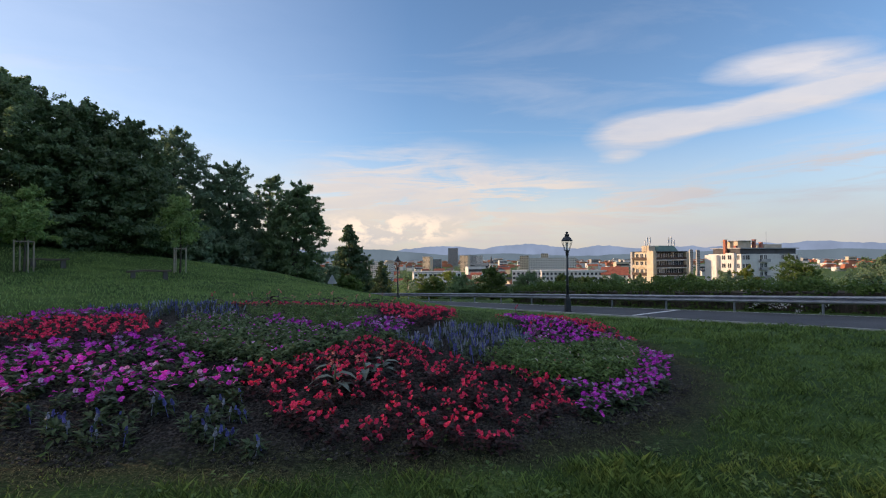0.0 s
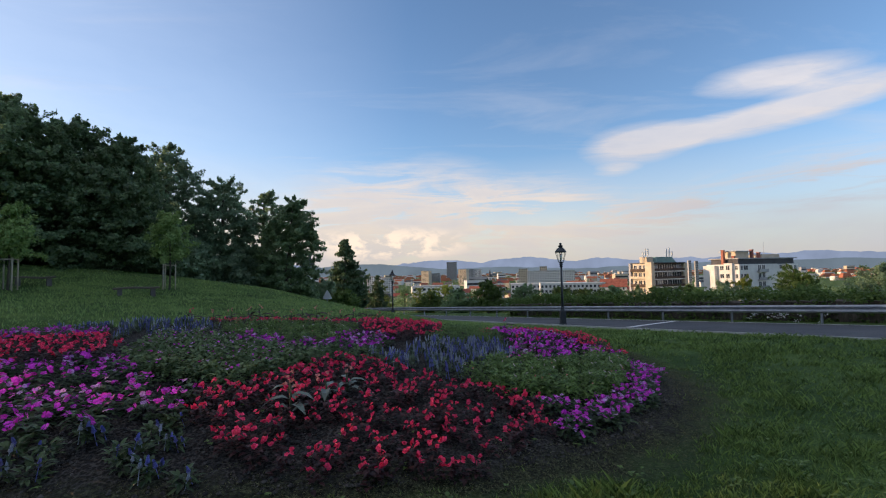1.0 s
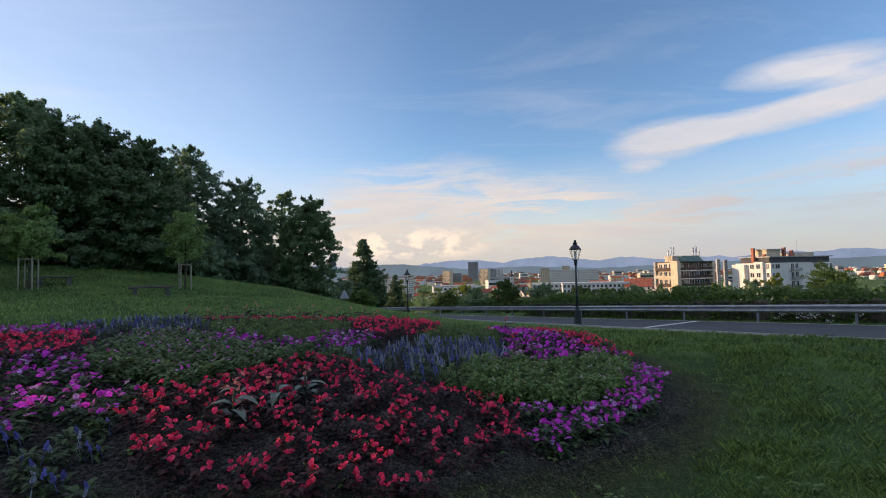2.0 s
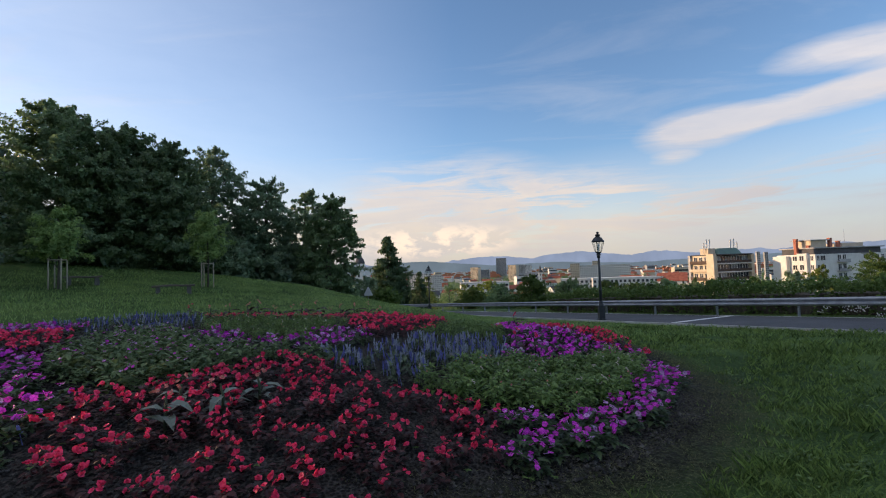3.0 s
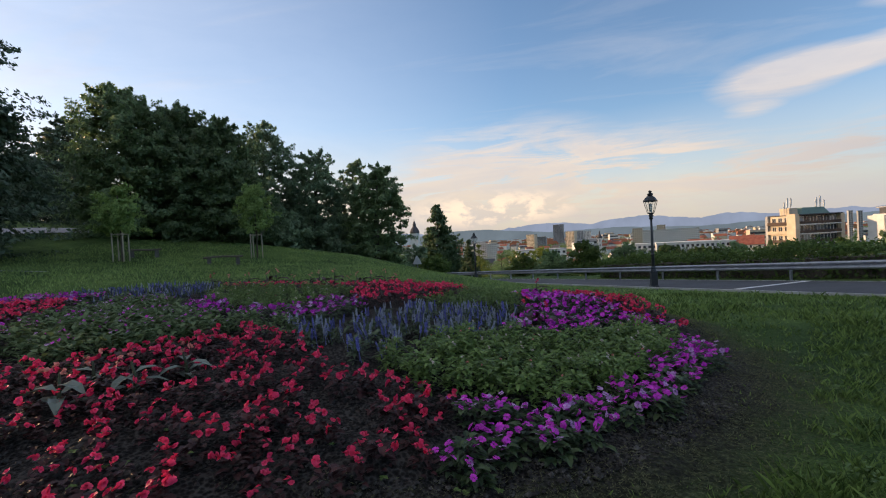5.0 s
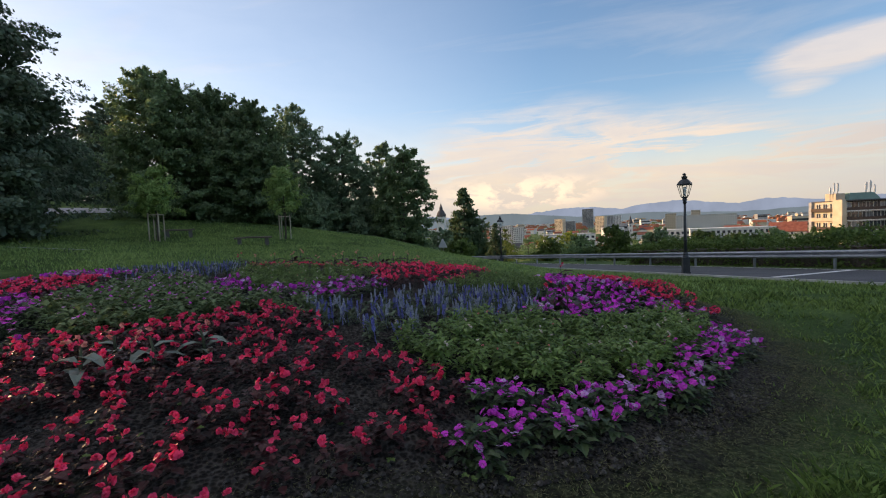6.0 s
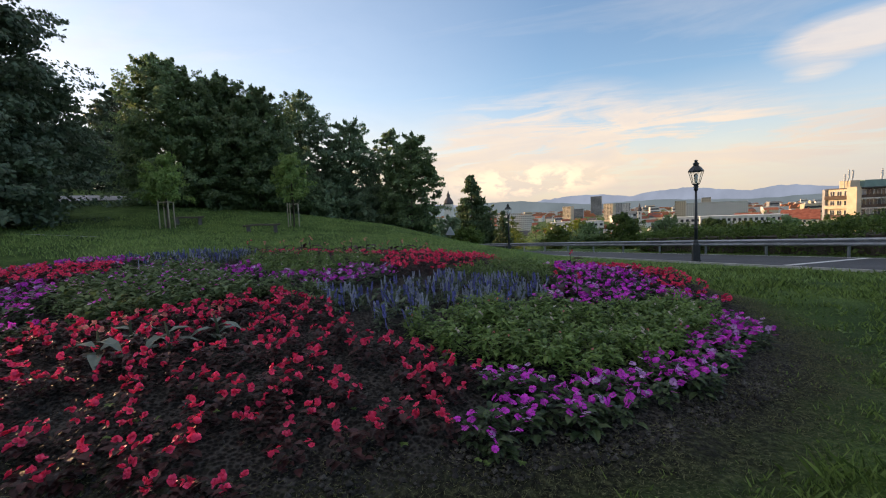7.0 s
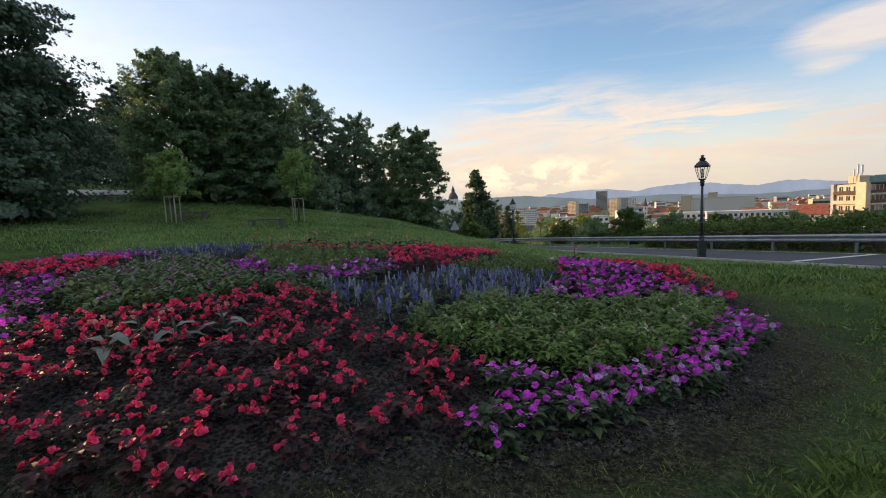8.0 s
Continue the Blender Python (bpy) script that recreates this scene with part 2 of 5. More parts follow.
def ground(x, y):
    s = (x - 12.31) * RAIL_D.x + (y - 21.97) * RAIL_D.y
    past = (x - 12.31) * RAIL_N.x + (y - 21.97) * RAIL_N.y + 0.006 * min(max(0.0, s - 14.0), 46.0) ** 2
    z = 0.0117 * max(-60.0, min(60.0, x)) - 0.061 * max(-60.0, y) + 0.053
    q = max(0.0, -past - 5.05)
    z += 0.0105 * min(max(s - 0.4, 0), 36.0) * 16 * (1 - math.exp(-q / 16)) * (1 - smooth(60, 160, y))
    z += 0.7 * smooth(15, 25, s) * (1 - smooth(30, 44, s)) * smooth(0, 8, q)
    if x < 2:
        z += 0.62 * (1 - math.exp((x - 2) / 6)) * smooth(0, 4, q)
    z += 0.2 * smooth(3, 10, y) * (1 - smooth(14, 21, y)) * smooth(0, 4, q) * (1 - 0.7 * smooth(0, 3, x) * (1 - smooth(8, 10, y)))
    r = bed_r(x, y) / (1 + 0.08 * smooth(7, 10, y))
    if r < 1:
        z += 0.37 * (1 - r ** 4) + 0.12 * smooth(8.0, 11.0, y) * (1 - smooth(0.88, 1.0, r))
    z += 0.9 * math.exp(-((x + 37) ** 2 + (y - 29) ** 2) / 60.0)
    z -= 26 * smooth(2.0, 120, past)
    low = -34.0 - 0.002 * max(0.0, y - 400)
    return max(z, low)


def stand(x, y, rz=0.0, sink=0.0):
    return pose(x, y, ground(x, y) - sink, 0, 0, rz)


# ---------------------------------------------------------------- ground, road
def ground_material():
    """Lawn, with worn earth and mown cuttings round the bed and bare soil in it."""
    m = bpy.data.materials.new("lawn_and_soil")
    m.use_nodes = True
    n = Nodes(m.node_tree)
    place = n.add("ShaderNodeTexCoord").outputs["Object"]
    xyz = n.add("ShaderNodeSeparateXYZ", _0=place).outputs

    def power(v, middle, size):
        return n.math("POWER", n.math("DIVIDE", n.math("ABSOLUTE", n.math("SUBTRACT", v, middle)), size), 2.2)

    back = n.math("GREATER_THAN", xyz[1], BED_Y)
    depth = n.math("SUBTRACT", 5.2, n.math("MULTIPLY", back, 0.8))
    r = n.math("POWER", n.math("ADD", power(xyz[0], BED_X, 6.9), power(xyz[1], BED_Y, depth)), 1 / 2.2)
    ragged = n.math("MULTIPLY", n.math("SUBTRACT", n.noise(place, 1.7, 6.0, 0.65), 0.5), 0.16)
    r = n.math("ADD", r, ragged)
    blades = n.noise(place, 38.0, 5.0, 0.7)
    patches = n.noise(place, 0.45, 5.0, 0.6)
    mixed = n.math("ADD", n.math("MULTIPLY", blades, 0.55), n.math("MULTIPLY", patches, 0.45))
    lawn = n.ramp(mixed, [(0.36, (0.014, 0.032, 0.009)), (0.5, (0.058, 0.108, 0.026)), (0.64, (0.16, 0.235, 0.064))])
    worn = n.ramp(n.noise(place, 26.0, 5.0, 0.7), [(0.40, (0.012, 0.012, 0.008)), (0.54, (0.036, 0.042, 0.020)), (0.66, (0.105, 0.110, 0.055))])
    crumbs = n.add("ShaderNodeTexVoronoi", _Vector=place, _Scale=42.0).outputs[0]
    soil = n.ramp(n.math("ADD", n.math("MULTIPLY", crumbs, 0.5), n.math("MULTIPLY", n.noise(place, 14.0, 6.0, 0.7), 0.5)),
                  [(0.28, (0.007, 0.006, 0.006)), (0.48, (0.022, 0.020, 0.018)), (0.64, (0.075, 0.068, 0.062))])
    colour = n.mix(n.ramp(r, [(0.945, grey(0)), (0.995, grey(1))]), soil, worn)
    colour = n.mix(n.ramp(n.math("MULTIPLY", r, 0.5), [(0.500, grey(0)), (0.545, grey(1))]), colour, lawn)
    relief = n.add("ShaderNodeBump", _Strength=0.8, _Distance=0.03, _Height=n.math("ADD", n.noise(place, 30.0, 6.0, 0.7), crumbs)).outputs[0]
    body = n.add("ShaderNodeBsdfPrincipled", _Base_Color=colour, _Roughness=0.92, _Normal=relief)
    body.inputs["Specular IOR Level"].default_value = 0.15
    n.add("ShaderNodeOutputMaterial", _Surface=body.outputs[0])
    return m


def steps(*pieces):
    out = []
    for a, b, step in pieces:
        k = max(1, round((b - a) / step))
        out += [a + (b - a) * i / k for i in range(k)]
    return out + [pieces[-1][1]]


def build_ground():
    xs = steps((-4600, -400, 600), (-400, -60, 40), (-60, -12, 2.0), (-12, 7, 0.18), (7, 30, 0.8), (30, 120, 6), (120, 600, 60), (600, 4600, 600))
    ys = steps((-900, -60, 120), (-60, -4, 4), (-4, 1.5, 0.6), (1.5, 14, 0.18), (14, 60, 0.8), (60, 160, 6), (160, 600, 40), (600, 4700, 500))
    shape = Shape()
    for y in ys:
        for x in xs:
            z = ground(x, y)
            r = bed_r(x, y)
            if r < 1.12:      # crumbly soil
                p = Vector((x, y, 0))
                z += (0.05 * noise.noise(p * 1.9) + 0.045 * noise.noise(p * 5.3)) * min(1.0, (1.12 - r) * 6)
            elif -60 < x < 60 and -20 < y < 60:
                p = Vector((x, y, 0))
                z += 0.03 * noise.noise(p * 0.8)
            shape.v.append((x, y, z))
    wide = len(xs)
    shape.f = [(j * wide + i, j * wide + i + 1, (j + 1) * wide + i + 1, (j + 1) * wide + i) for j in range(len(ys) - 1) for i in range(wide - 1)]
    ob = part("ground", shape, ground_material(), smooth=True)
    tagged(ob, "sloping lawn with bare dark soil in the flower bed", "ground", kind="structure")


def strip(name, s0, s1, out0, out1, lift, mat, thick=0.0, step=0.8):
    """A band that follows the road; out0 and out1 are functions of the way along."""
    shape, k = Shape(), max(2, round((s1 - s0) / step))
    cols = 8 if not thick else 1
    for j in range(k + 1):
        s = s0 + (s1 - s0) * j / k
        a, b = out0(s), out1(s)
        for i in range(cols + 1):
            x, y = rail_at(s, a + (b - a) * i / cols)
            shape.v.append((x, y, ground(x, y) + lift))
    row = cols + 1
    shape.f = [(j * row + i, j * row + i + 1, (j + 1) * row + i + 1, (j + 1) * row + i) for j in range(k) for i in range(cols)]
    if thick:
        top = len(shape.v)
        shape.v += [(x, y, z - thick) for x, y, z in shape.v]
        for j in range(k):
            for i in (0, row - 1):
                a, b = j * row + i, (j + 1) * row + i
                shape.f.append((a, b, b + top, a + top))
    return part(name, shape, mat)


build_ground()
asphalt = material("asphalt", [(0.055, 0.056, 0.062), (0.072, 0.073, 0.080), (0.095, 0.095, 0.100)], 0.5, 0.85, bump=0.35, bump_scale=60.0, fine_scale=45.0, vary=0.0, gloss=0.35)
kerb_stone = material("kerb_stone", [(0.30, 0.30, 0.28), (0.42, 0.41, 0.39), (0.52, 0.52, 0.50)], 2.0, 0.9, vary=0.2)
road_paint = material("road_paint", [(0.55, 0.55, 0.53), (0.72, 0.72, 0.70), (0.8, 0.8, 0.78)], 3.0, 0.8, vary=0.0)
near_edge = lambda s: -0.25 - road_width(s)  # noqa: E731
tagged(strip("road", -24, 75, near_edge, lambda s: -0.22, 0.035, asphalt), "grey asphalt road curving downhill", "road", kind="structure")
tagged(strip("kerb", -24, 60, lambda s: near_edge(s) - 0.13, lambda s: near_edge(s), 0.075, kerb_stone, 0.25), "weathered pale stone edging along the road", "kerb", kind="structure")
tagged(strip("edge_line", -24, 60, lambda s: -0.42, lambda s: -0.31, 0.041, road_paint), "worn white painted edge line", "road marking", kind="structure")


def crossing_line():
    """The white bar across the carriageway."""
    shape = Shape()
    (ax, ay), (bx, by) = rail_at(-0.9, -0.45), rail_at(-1.3, -4.85)
    for k in range(9):
        f = k / 8
        x, y = ax + (bx - ax) * f, ay + (by - ay) * f
        for o in (-0.13, 0.13):
            px, py = x + RAIL_D.x * o, y + RAIL_D.y * o
            shape.v.append((px, py, ground(px, py) + 0.042))
    shape.f = [(2 * k, 2 * k + 1, 2 * k + 3, 2 * k + 2) for k in range(8)]
    tagged(part("stop_line", shape, road_paint), "white painted line across the road", "road marking", kind="structure")


crossing_line()


# ---------------------------------------------------------------- guard rail
zinc = material("galvanised_steel", [(0.24, 0.26, 0.29), (0.32, 0.34, 0.37), (0.42, 0.44, 0.47)], 2.5, 0.5, 0.6, bump=0.08, vary=0.15)
POST = 3.14


def rail_z(s):
    x, y = rail_at(s, -0.2)
    return ground(x, y)


def build_rail():
    rail = thing("guard_rail", "galvanised steel guard rail along the roadside", "guard rail", kind="structure")
    # two waves of the beam, seen end on: (out, up)
    wave = [(0.0, -0.155), (-0.035, -0.135), (-0.075, -0.105), (-0.08, -0.075), (-0.035, -0.03), (0.0, -0.012), (0.0, 0.012), (-0.035, 0.03),
            (-0.08, 0.075), (-0.075, 0.105), (-0.035, 0.135), (0.0, 0.155)]
    first, last = -7, 19
    for k in range(first, last):
        beam, cuts = Shape(), 4
        a, b = k * POST - 0.01, (k + 1) * POST + 0.12
        for j in range(cuts + 1):
            s = a + (b - a) * j / cuts
            z = rail_z(s) + 0.585 + (0.004 if j < cuts else 0)
            for back in (0.0, 0.006):
                for o, u in wave:
                    x, y = rail_at(s, o + back)
                    beam.v.append((x, y, z + u))
        m = len(wave)
        for j in range(cuts):
            for i in range(m - 1):
                p, q = j * 2 * m + i, (j + 1) * 2 * m + i
                beam.f += [(p, q, q + 1, p + 1), (p + m, p + m + 1, q + m + 1, q + m)]
            for i in (0, m - 1):
                p, q = j * 2 * m + i, (j + 1) * 2 * m + i
                beam.f.append((p, p + m, q + m, q))
        part("beam", beam, zinc, rail, smooth=True)
    post = Shape().box(-0.05, -0.03, -0.5, -0.042, 0.03, 0.72).box(-0.042, -0.03, -0.5, 0.05, -0.024, 0.72).box(-0.042, 0.024, -0.5, 0.05, 0.03, 0.72)
    post_mesh = post.mesh("post", zinc)
    spacer = Shape().box(-0.07, -0.05, 0.50, -0.052, 0.05, 0.66).mesh("spacer", zinc)
    bolt = Shape().lathe([(0.018, 0.0), (0.018, 0.008), (0.008, 0.014)], 8, m=pose(-0.02, 0, 0.585, 0, -90, 0)).mesh("bolt", zinc)
    turn = math.degrees(math.atan2(RAIL_N.y, RAIL_N.x))
    for k in range(first, last):
        x, y = rail_at(k * POST, 0.075)
        at = pose(x, y, rail_z(k * POST), 0, 0, turn)
        one = part("post", post_mesh, zinc, rail, at=at)
        part("spacer", spacer, zinc, one)
        part("bolt", bolt, zinc, one, at=pose(-0.065, 0, 0))


build_rail()

# ---------------------------------------------------------------- street lamps
iron = material("dark_cast_iron", [(0.018, 0.022, 0.026), (0.030, 0.036, 0.042), (0.05, 0.057, 0.064)], 6.0, 0.45, 0.3, bump=0.12, vary=0.1)
pane_glass = glass_material("lantern_glass", (0.97, 0.98, 0.97), 0.1, 0.94)
frosted = material("frosted_bulb", [(0.7, 0.7, 0.66), (0.8, 0.8, 0.77)], 5.0, 0.3, vary=0.0, bump=0.0)


def build_lamp():
    lamp = thing("street_lamp", "black cast-iron street lamp with a glazed lantern on the verge", "street lamp", group="street lamps")
    part("base", Shape().box(-0.15, -0.15, -0.3, 0.15, 0.15, 0.10).box(-0.125, -0.125, 0.10, 0.125, 0.125, 0.62, taper=0.94)
         .box(-0.14, -0.14, 0.62, 0.14, 0.14, 0.68).lathe([(0.12, 0.68), (0.085, 0.78), (0.09, 0.82), (0.07, 0.88)], 12), iron, lamp)
    shaft = Shape()
    pts = []
    for z, rad in ((0.86, 0.062), (1.6, 0.055), (2.86, 0.042)):
        pts.append((rad, z))
    shaft.lathe(pts, 16)
    part("shaft", shaft, iron, lamp, smooth=True)
    part("ring", Shape().lathe([(0.045, 1.30), (0.075, 1.33), (0.075, 1.38), (0.05, 1.42)], 14), iron, lamp, smooth=True)
    part("collar", Shape().lathe([(0.045, 2.78), (0.085, 2.82), (0.06, 2.88), (0.10, 2.94), (0.05, 3.0)], 14), iron, lamp, smooth=True)
    lantern = part("lantern_frame", Shape(), iron, lamp)
    frame_shape = Shape().lathe([(0.05, 2.98), (0.13, 3.03), (0.13, 3.06)], 6)
    low_r, top_r, z0, z1 = 0.135, 0.265, 3.06, 3.52
    for k in range(6):
        a, b = math.pi / 3 * k, math.pi / 3 * (k + 1)
        frame_shape.tube([(low_r * math.cos(a), low_r * math.sin(a), z0), (top_r * math.cos(a), top_r * math.sin(a), z1)], [0.012, 0.012], 4)
        frame_shape.tube([(top_r * math.cos(a), top_r * math.sin(a), z1), (top_r * math.cos(b), top_r * math.sin(b), z1)], [0.02, 0.02], 4)
    lantern.data = frame_shape.mesh("lantern_frame", iron)
    for k in range(6):
        a, b = math.pi / 3 * k, math.pi / 3 * (k + 1)
        f, g = low_r * 0.985, top_r * 0.985
        glass = Shape().add([(f * math.cos(a), f * math.sin(a), z0), (f * math.cos(b), f * math.sin(b), z0), (g * math.cos(b), g * math.sin(b), z1), (g * math.cos(a), g * math.sin(a), z1)], [(0, 1, 2, 3)])
        p = part("pane", glass, pane_glass, lantern)
        p.visible_shadow = False
    part("bulb", Shape().lathe([(0.03, 3.08), (0.035, 3.2), (0.06, 3.28), (0.065, 3.36), (0.04, 3.43), (0.01, 3.45)], 12), frosted, lamp, smooth=True)
    part("roof", Shape().lathe([(0.275, 3.52), (0.28, 3.55), (0.20, 3.66), (0.11, 3.74), (0.075, 3.76)], 6).lathe([(0.10, 3.76), (0.115, 3.83), (0.05, 3.87), (0.05, 3.9), (0.075, 3.93), (0.02, 3.97)], 12), iron, lamp)
    return lamp


lamp = build_lamp()
lamp.matrix_basis = stand(7.14, 21.5)
copy_thing(lamp, stand(-2.0, 37.6, 20))

# ---------------------------------------------------------------- road sign, saplings, benches
sign_back = material("sign_white", [(0.70, 0.73, 0.76), (0.80, 0.82, 0.84)], 3.0, 0.5, vary=0.05, bump=0.05)
sign_red = material("sign_red", [(0.40, 0.03, 0.03), (0.5, 0.05, 0.04)], 3.0, 0.5, vary=0.05, bump=0.05)
sign_black = material("sign_black", [(0.02, 0.02, 0.02), (0.03, 0.03, 0.03)], 3.0, 0.6, vary=0.0, bump=0.0)


def build_sign():
    sign = thing("road_sign", "triangular white warning sign on a thin steel post", "road sign", stand(-10.05, 50.7, -14))
    part("post", Shape().lathe([(0.035, -0.4), (0.035, 2.5), (0.02, 2.52)], 10), zinc, sign, smooth=True)
    # rounded triangle
    def tri(size, y, thick):
        pts = []
        for k in range(3):
            a = math.pi / 2 + 2 * math.pi * k / 3
            for d in (-0.35, -0.12, 0.12, 0.35):
                pts.append((size * (0.84 * math.cos(a) + 0.16 * math.cos(a + d * 3)), y, 2.2 + size * (0.84 * math.sin(a) + 0.16 * math.sin(a + d * 3))))
        n = len(pts)
        return Shape().add(pts + [(x, yy + thick, z) for x, yy, z in pts], [tuple(range(n)), tuple(range(2 * n - 1, n - 1, -1))] + [(k, n + k, n + (k + 1) % n, (k + 1) % n) for k in range(n)])
    part("plate", tri(0.62, -0.055, 0.012), sign_back, sign)
    part("border", tri(0.60, -0.062, 0.004), sign_back, sign)


build_sign()


# ---------------------------------------------------------------- trees
bark = material("bark", [(0.045, 0.036, 0.028), (0.085, 0.070, 0.055), (0.14, 0.12, 0.10)], 3.0, 0.95, bump=0.8, stretch=(3, 3, 0.6), vary=0.3)
stake_wood = material("stake_wood", [(0.30, 0.25, 0.20), (0.42, 0.36, 0.29), (0.52, 0.46, 0.38)], 3.0, 0.85, stretch=(6, 6, 1), vary=0.3)
dark_leaf = leaf_material("dark_leaves", (0.095, 0.155, 0.090), (0.210, 0.300, 0.165), 0.5, gloss=0.6, rough=0.45)
# darker copy of the leaf greens, the backlit trees' shade put into the colour
shade_leaf = leaf_material("shaded_leaves", (0.045, 0.075, 0.045), (0.105, 0.155, 0.090), 0.3, gloss=0.5, rough=0.5)
mid_leaf = leaf_material("lime_leaves", (0.100, 0.170, 0.078), (0.230, 0.335, 0.145), 0.5, gloss=0.6, rough=0.45)
young_leaf = leaf_material("young_leaves", (0.150, 0.250, 0.075), (0.34, 0.47, 0.160), 0.5)
needle_leaf = leaf_material("needles", (0.046, 0.082, 0.040), (0.105, 0.165, 0.075), 0.35)
hedge_leaf = leaf_material("hedge_leaves", (0.050, 0.095, 0.022), (0.140, 0.210, 0.050), 0.45)
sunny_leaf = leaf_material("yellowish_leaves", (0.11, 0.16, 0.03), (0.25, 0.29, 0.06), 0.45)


def leaves(rng, centres, radii, count, size, flat=0.75, droop=0.2):
    """Leaf blades, four points each, gathered in clumps; returned as a Shape."""
    centres, radii = np.asarray(centres, float), np.asarray(radii, float)
    share = radii ** 2 / (radii ** 2).sum()
    pick = rng.choice(len(centres), count, p=share)
    way = rng.normal(size=(count, 3))
    way /= np.linalg.norm(way, axis=1, keepdims=True)
    way[:, 2] = np.where(way[:, 2] < -0.3, -way[:, 2] * 0.6, way[:, 2])
    far = rng.random(count) ** 0.55
    p = centres[pick] + way * (radii[pick] * far)[:, None] * np.array([1, 1, flat])
    p += rng.normal(size=p.shape) * (radii[pick] * 0.14)[:, None]
    normal = way + rng.normal(size=(count, 3)) * 0.8
    normal[:, 2] += 0.4
    normal /= np.linalg.norm(normal, axis=1, keepdims=True)
    along = np.cross(normal, rng.normal(size=(count, 3)))
    along /= np.linalg.norm(along, axis=1, keepdims=True) + 1e-9
    along[:, 2] -= droop
    across = np.cross(normal, along)
    length = size * (0.6 + 0.8 * rng.random(count))[:, None]
    wide = length * 0.36
    verts = np.stack([p - along * length * 0.5, p + across * wide - normal * wide * 0.2, p + along * length * 0.5, p - across * wide - normal * wide * 0.2], 1).reshape(-1, 3)
    shape = Shape()
    shape.v = [tuple(v) for v in verts.tolist()]
    shape.f = [(4 * k, 4 * k + 1, 4 * k + 2, 4 * k + 3) for k in range(count)]
    return shape


def crown_clumps(rng, height, width, base, count, clump, lean=(0.0, 0.0), top=0.55):
    """Clump middles and sizes inside an egg that stands on its blunt end."""
    out, sizes = [], []
    for k in range(count):
        f = rng.random() ** 0.9
        z = base + (height - base) * f * 0.96
        wide = width * (1 - f ** (top * 4.2)) ** 0.6 * (0.78 + 0.22 * min(1.0, f / 0.2))
        a, d = rng.random() * 2 * math.pi, wide * (0.25 + 0.75 * rng.random() ** 0.6)
        out.append((d * math.cos(a) + lean[0] * f, d * math.sin(a) + lean[1] * f, z))
        sizes.append(clump * (0.6 + 0.7 * rng.random()) * (1.1 - 0.5 * f))
    return out, sizes


def sprays(rng, height, width, base, count, size, lean, top, rise):
    """Leafy boughs: flat fans of leaves that climb outward from the stem and droop at their tips."""
    boughs = max(30, count // 190)
    f = rng.random(boughs) ** 0.85
    reach = width * (1 - f ** (top * 4.2)) ** 0.6 * (0.72 + 0.42 * rng.random(boughs)) + 0.25
    a = rng.random(boughs) * 2 * math.pi
    climb = rise * (0.5 + 1.0 * rng.random(boughs)) * (0.5 + 0.8 * f)
    z0 = base + (height - base) * f * 0.97 - reach * climb * 0.6
    pick = rng.integers(boughs, size=count)
    t = rng.random(count) ** 0.62
    ca, sa = np.cos(a[pick]), np.sin(a[pick])
    out = reach[pick] * t
    fan = rng.normal(size=count) * (0.05 + 0.13 * reach[pick] * (1.05 - t))
    p = np.stack([lean[0] * f[pick] + ca * out - sa * fan, lean[1] * f[pick] + sa * out + ca * fan,
                  np.maximum(base * 0.5 + 0.05, z0[pick] + out * climb[pick] - 0.22 * reach[pick] * t ** 3) + rng.normal(size=count) * 0.10], 1)
    normal = np.stack([0.85 * ca, 0.85 * sa, np.full(count, 0.6)], 1) + rng.normal(size=(count, 3)) * 0.5
    normal /= np.linalg.norm(normal, axis=1, keepdims=True)
    along = np.stack([ca, sa, climb[pick] - 0.4], 1) + rng.normal(size=(count, 3)) * 0.7
    along -= normal * (along * normal).sum(1)[:, None]
    along /= np.linalg.norm(along, axis=1, keepdims=True) + 1e-9
    across = np.cross(normal, along)
    length = size * (0.6 + 0.8 * rng.random(count))[:, None]
    wide = length * 0.34
    verts = np.stack([p - along * length * 0.5, p + across * wide - normal * wide * 0.2, p + along * length * 0.5, p - across * wide - normal * wide * 0.2], 1).reshape(-1, 3)
    shape = Shape()
    shape.v = [tuple(v) for v in verts.tolist()]
    shape.f = [(4 * k, 4 * k + 1, 4 * k + 2, 4 * k + 3) for k in range(count)]
    return shape


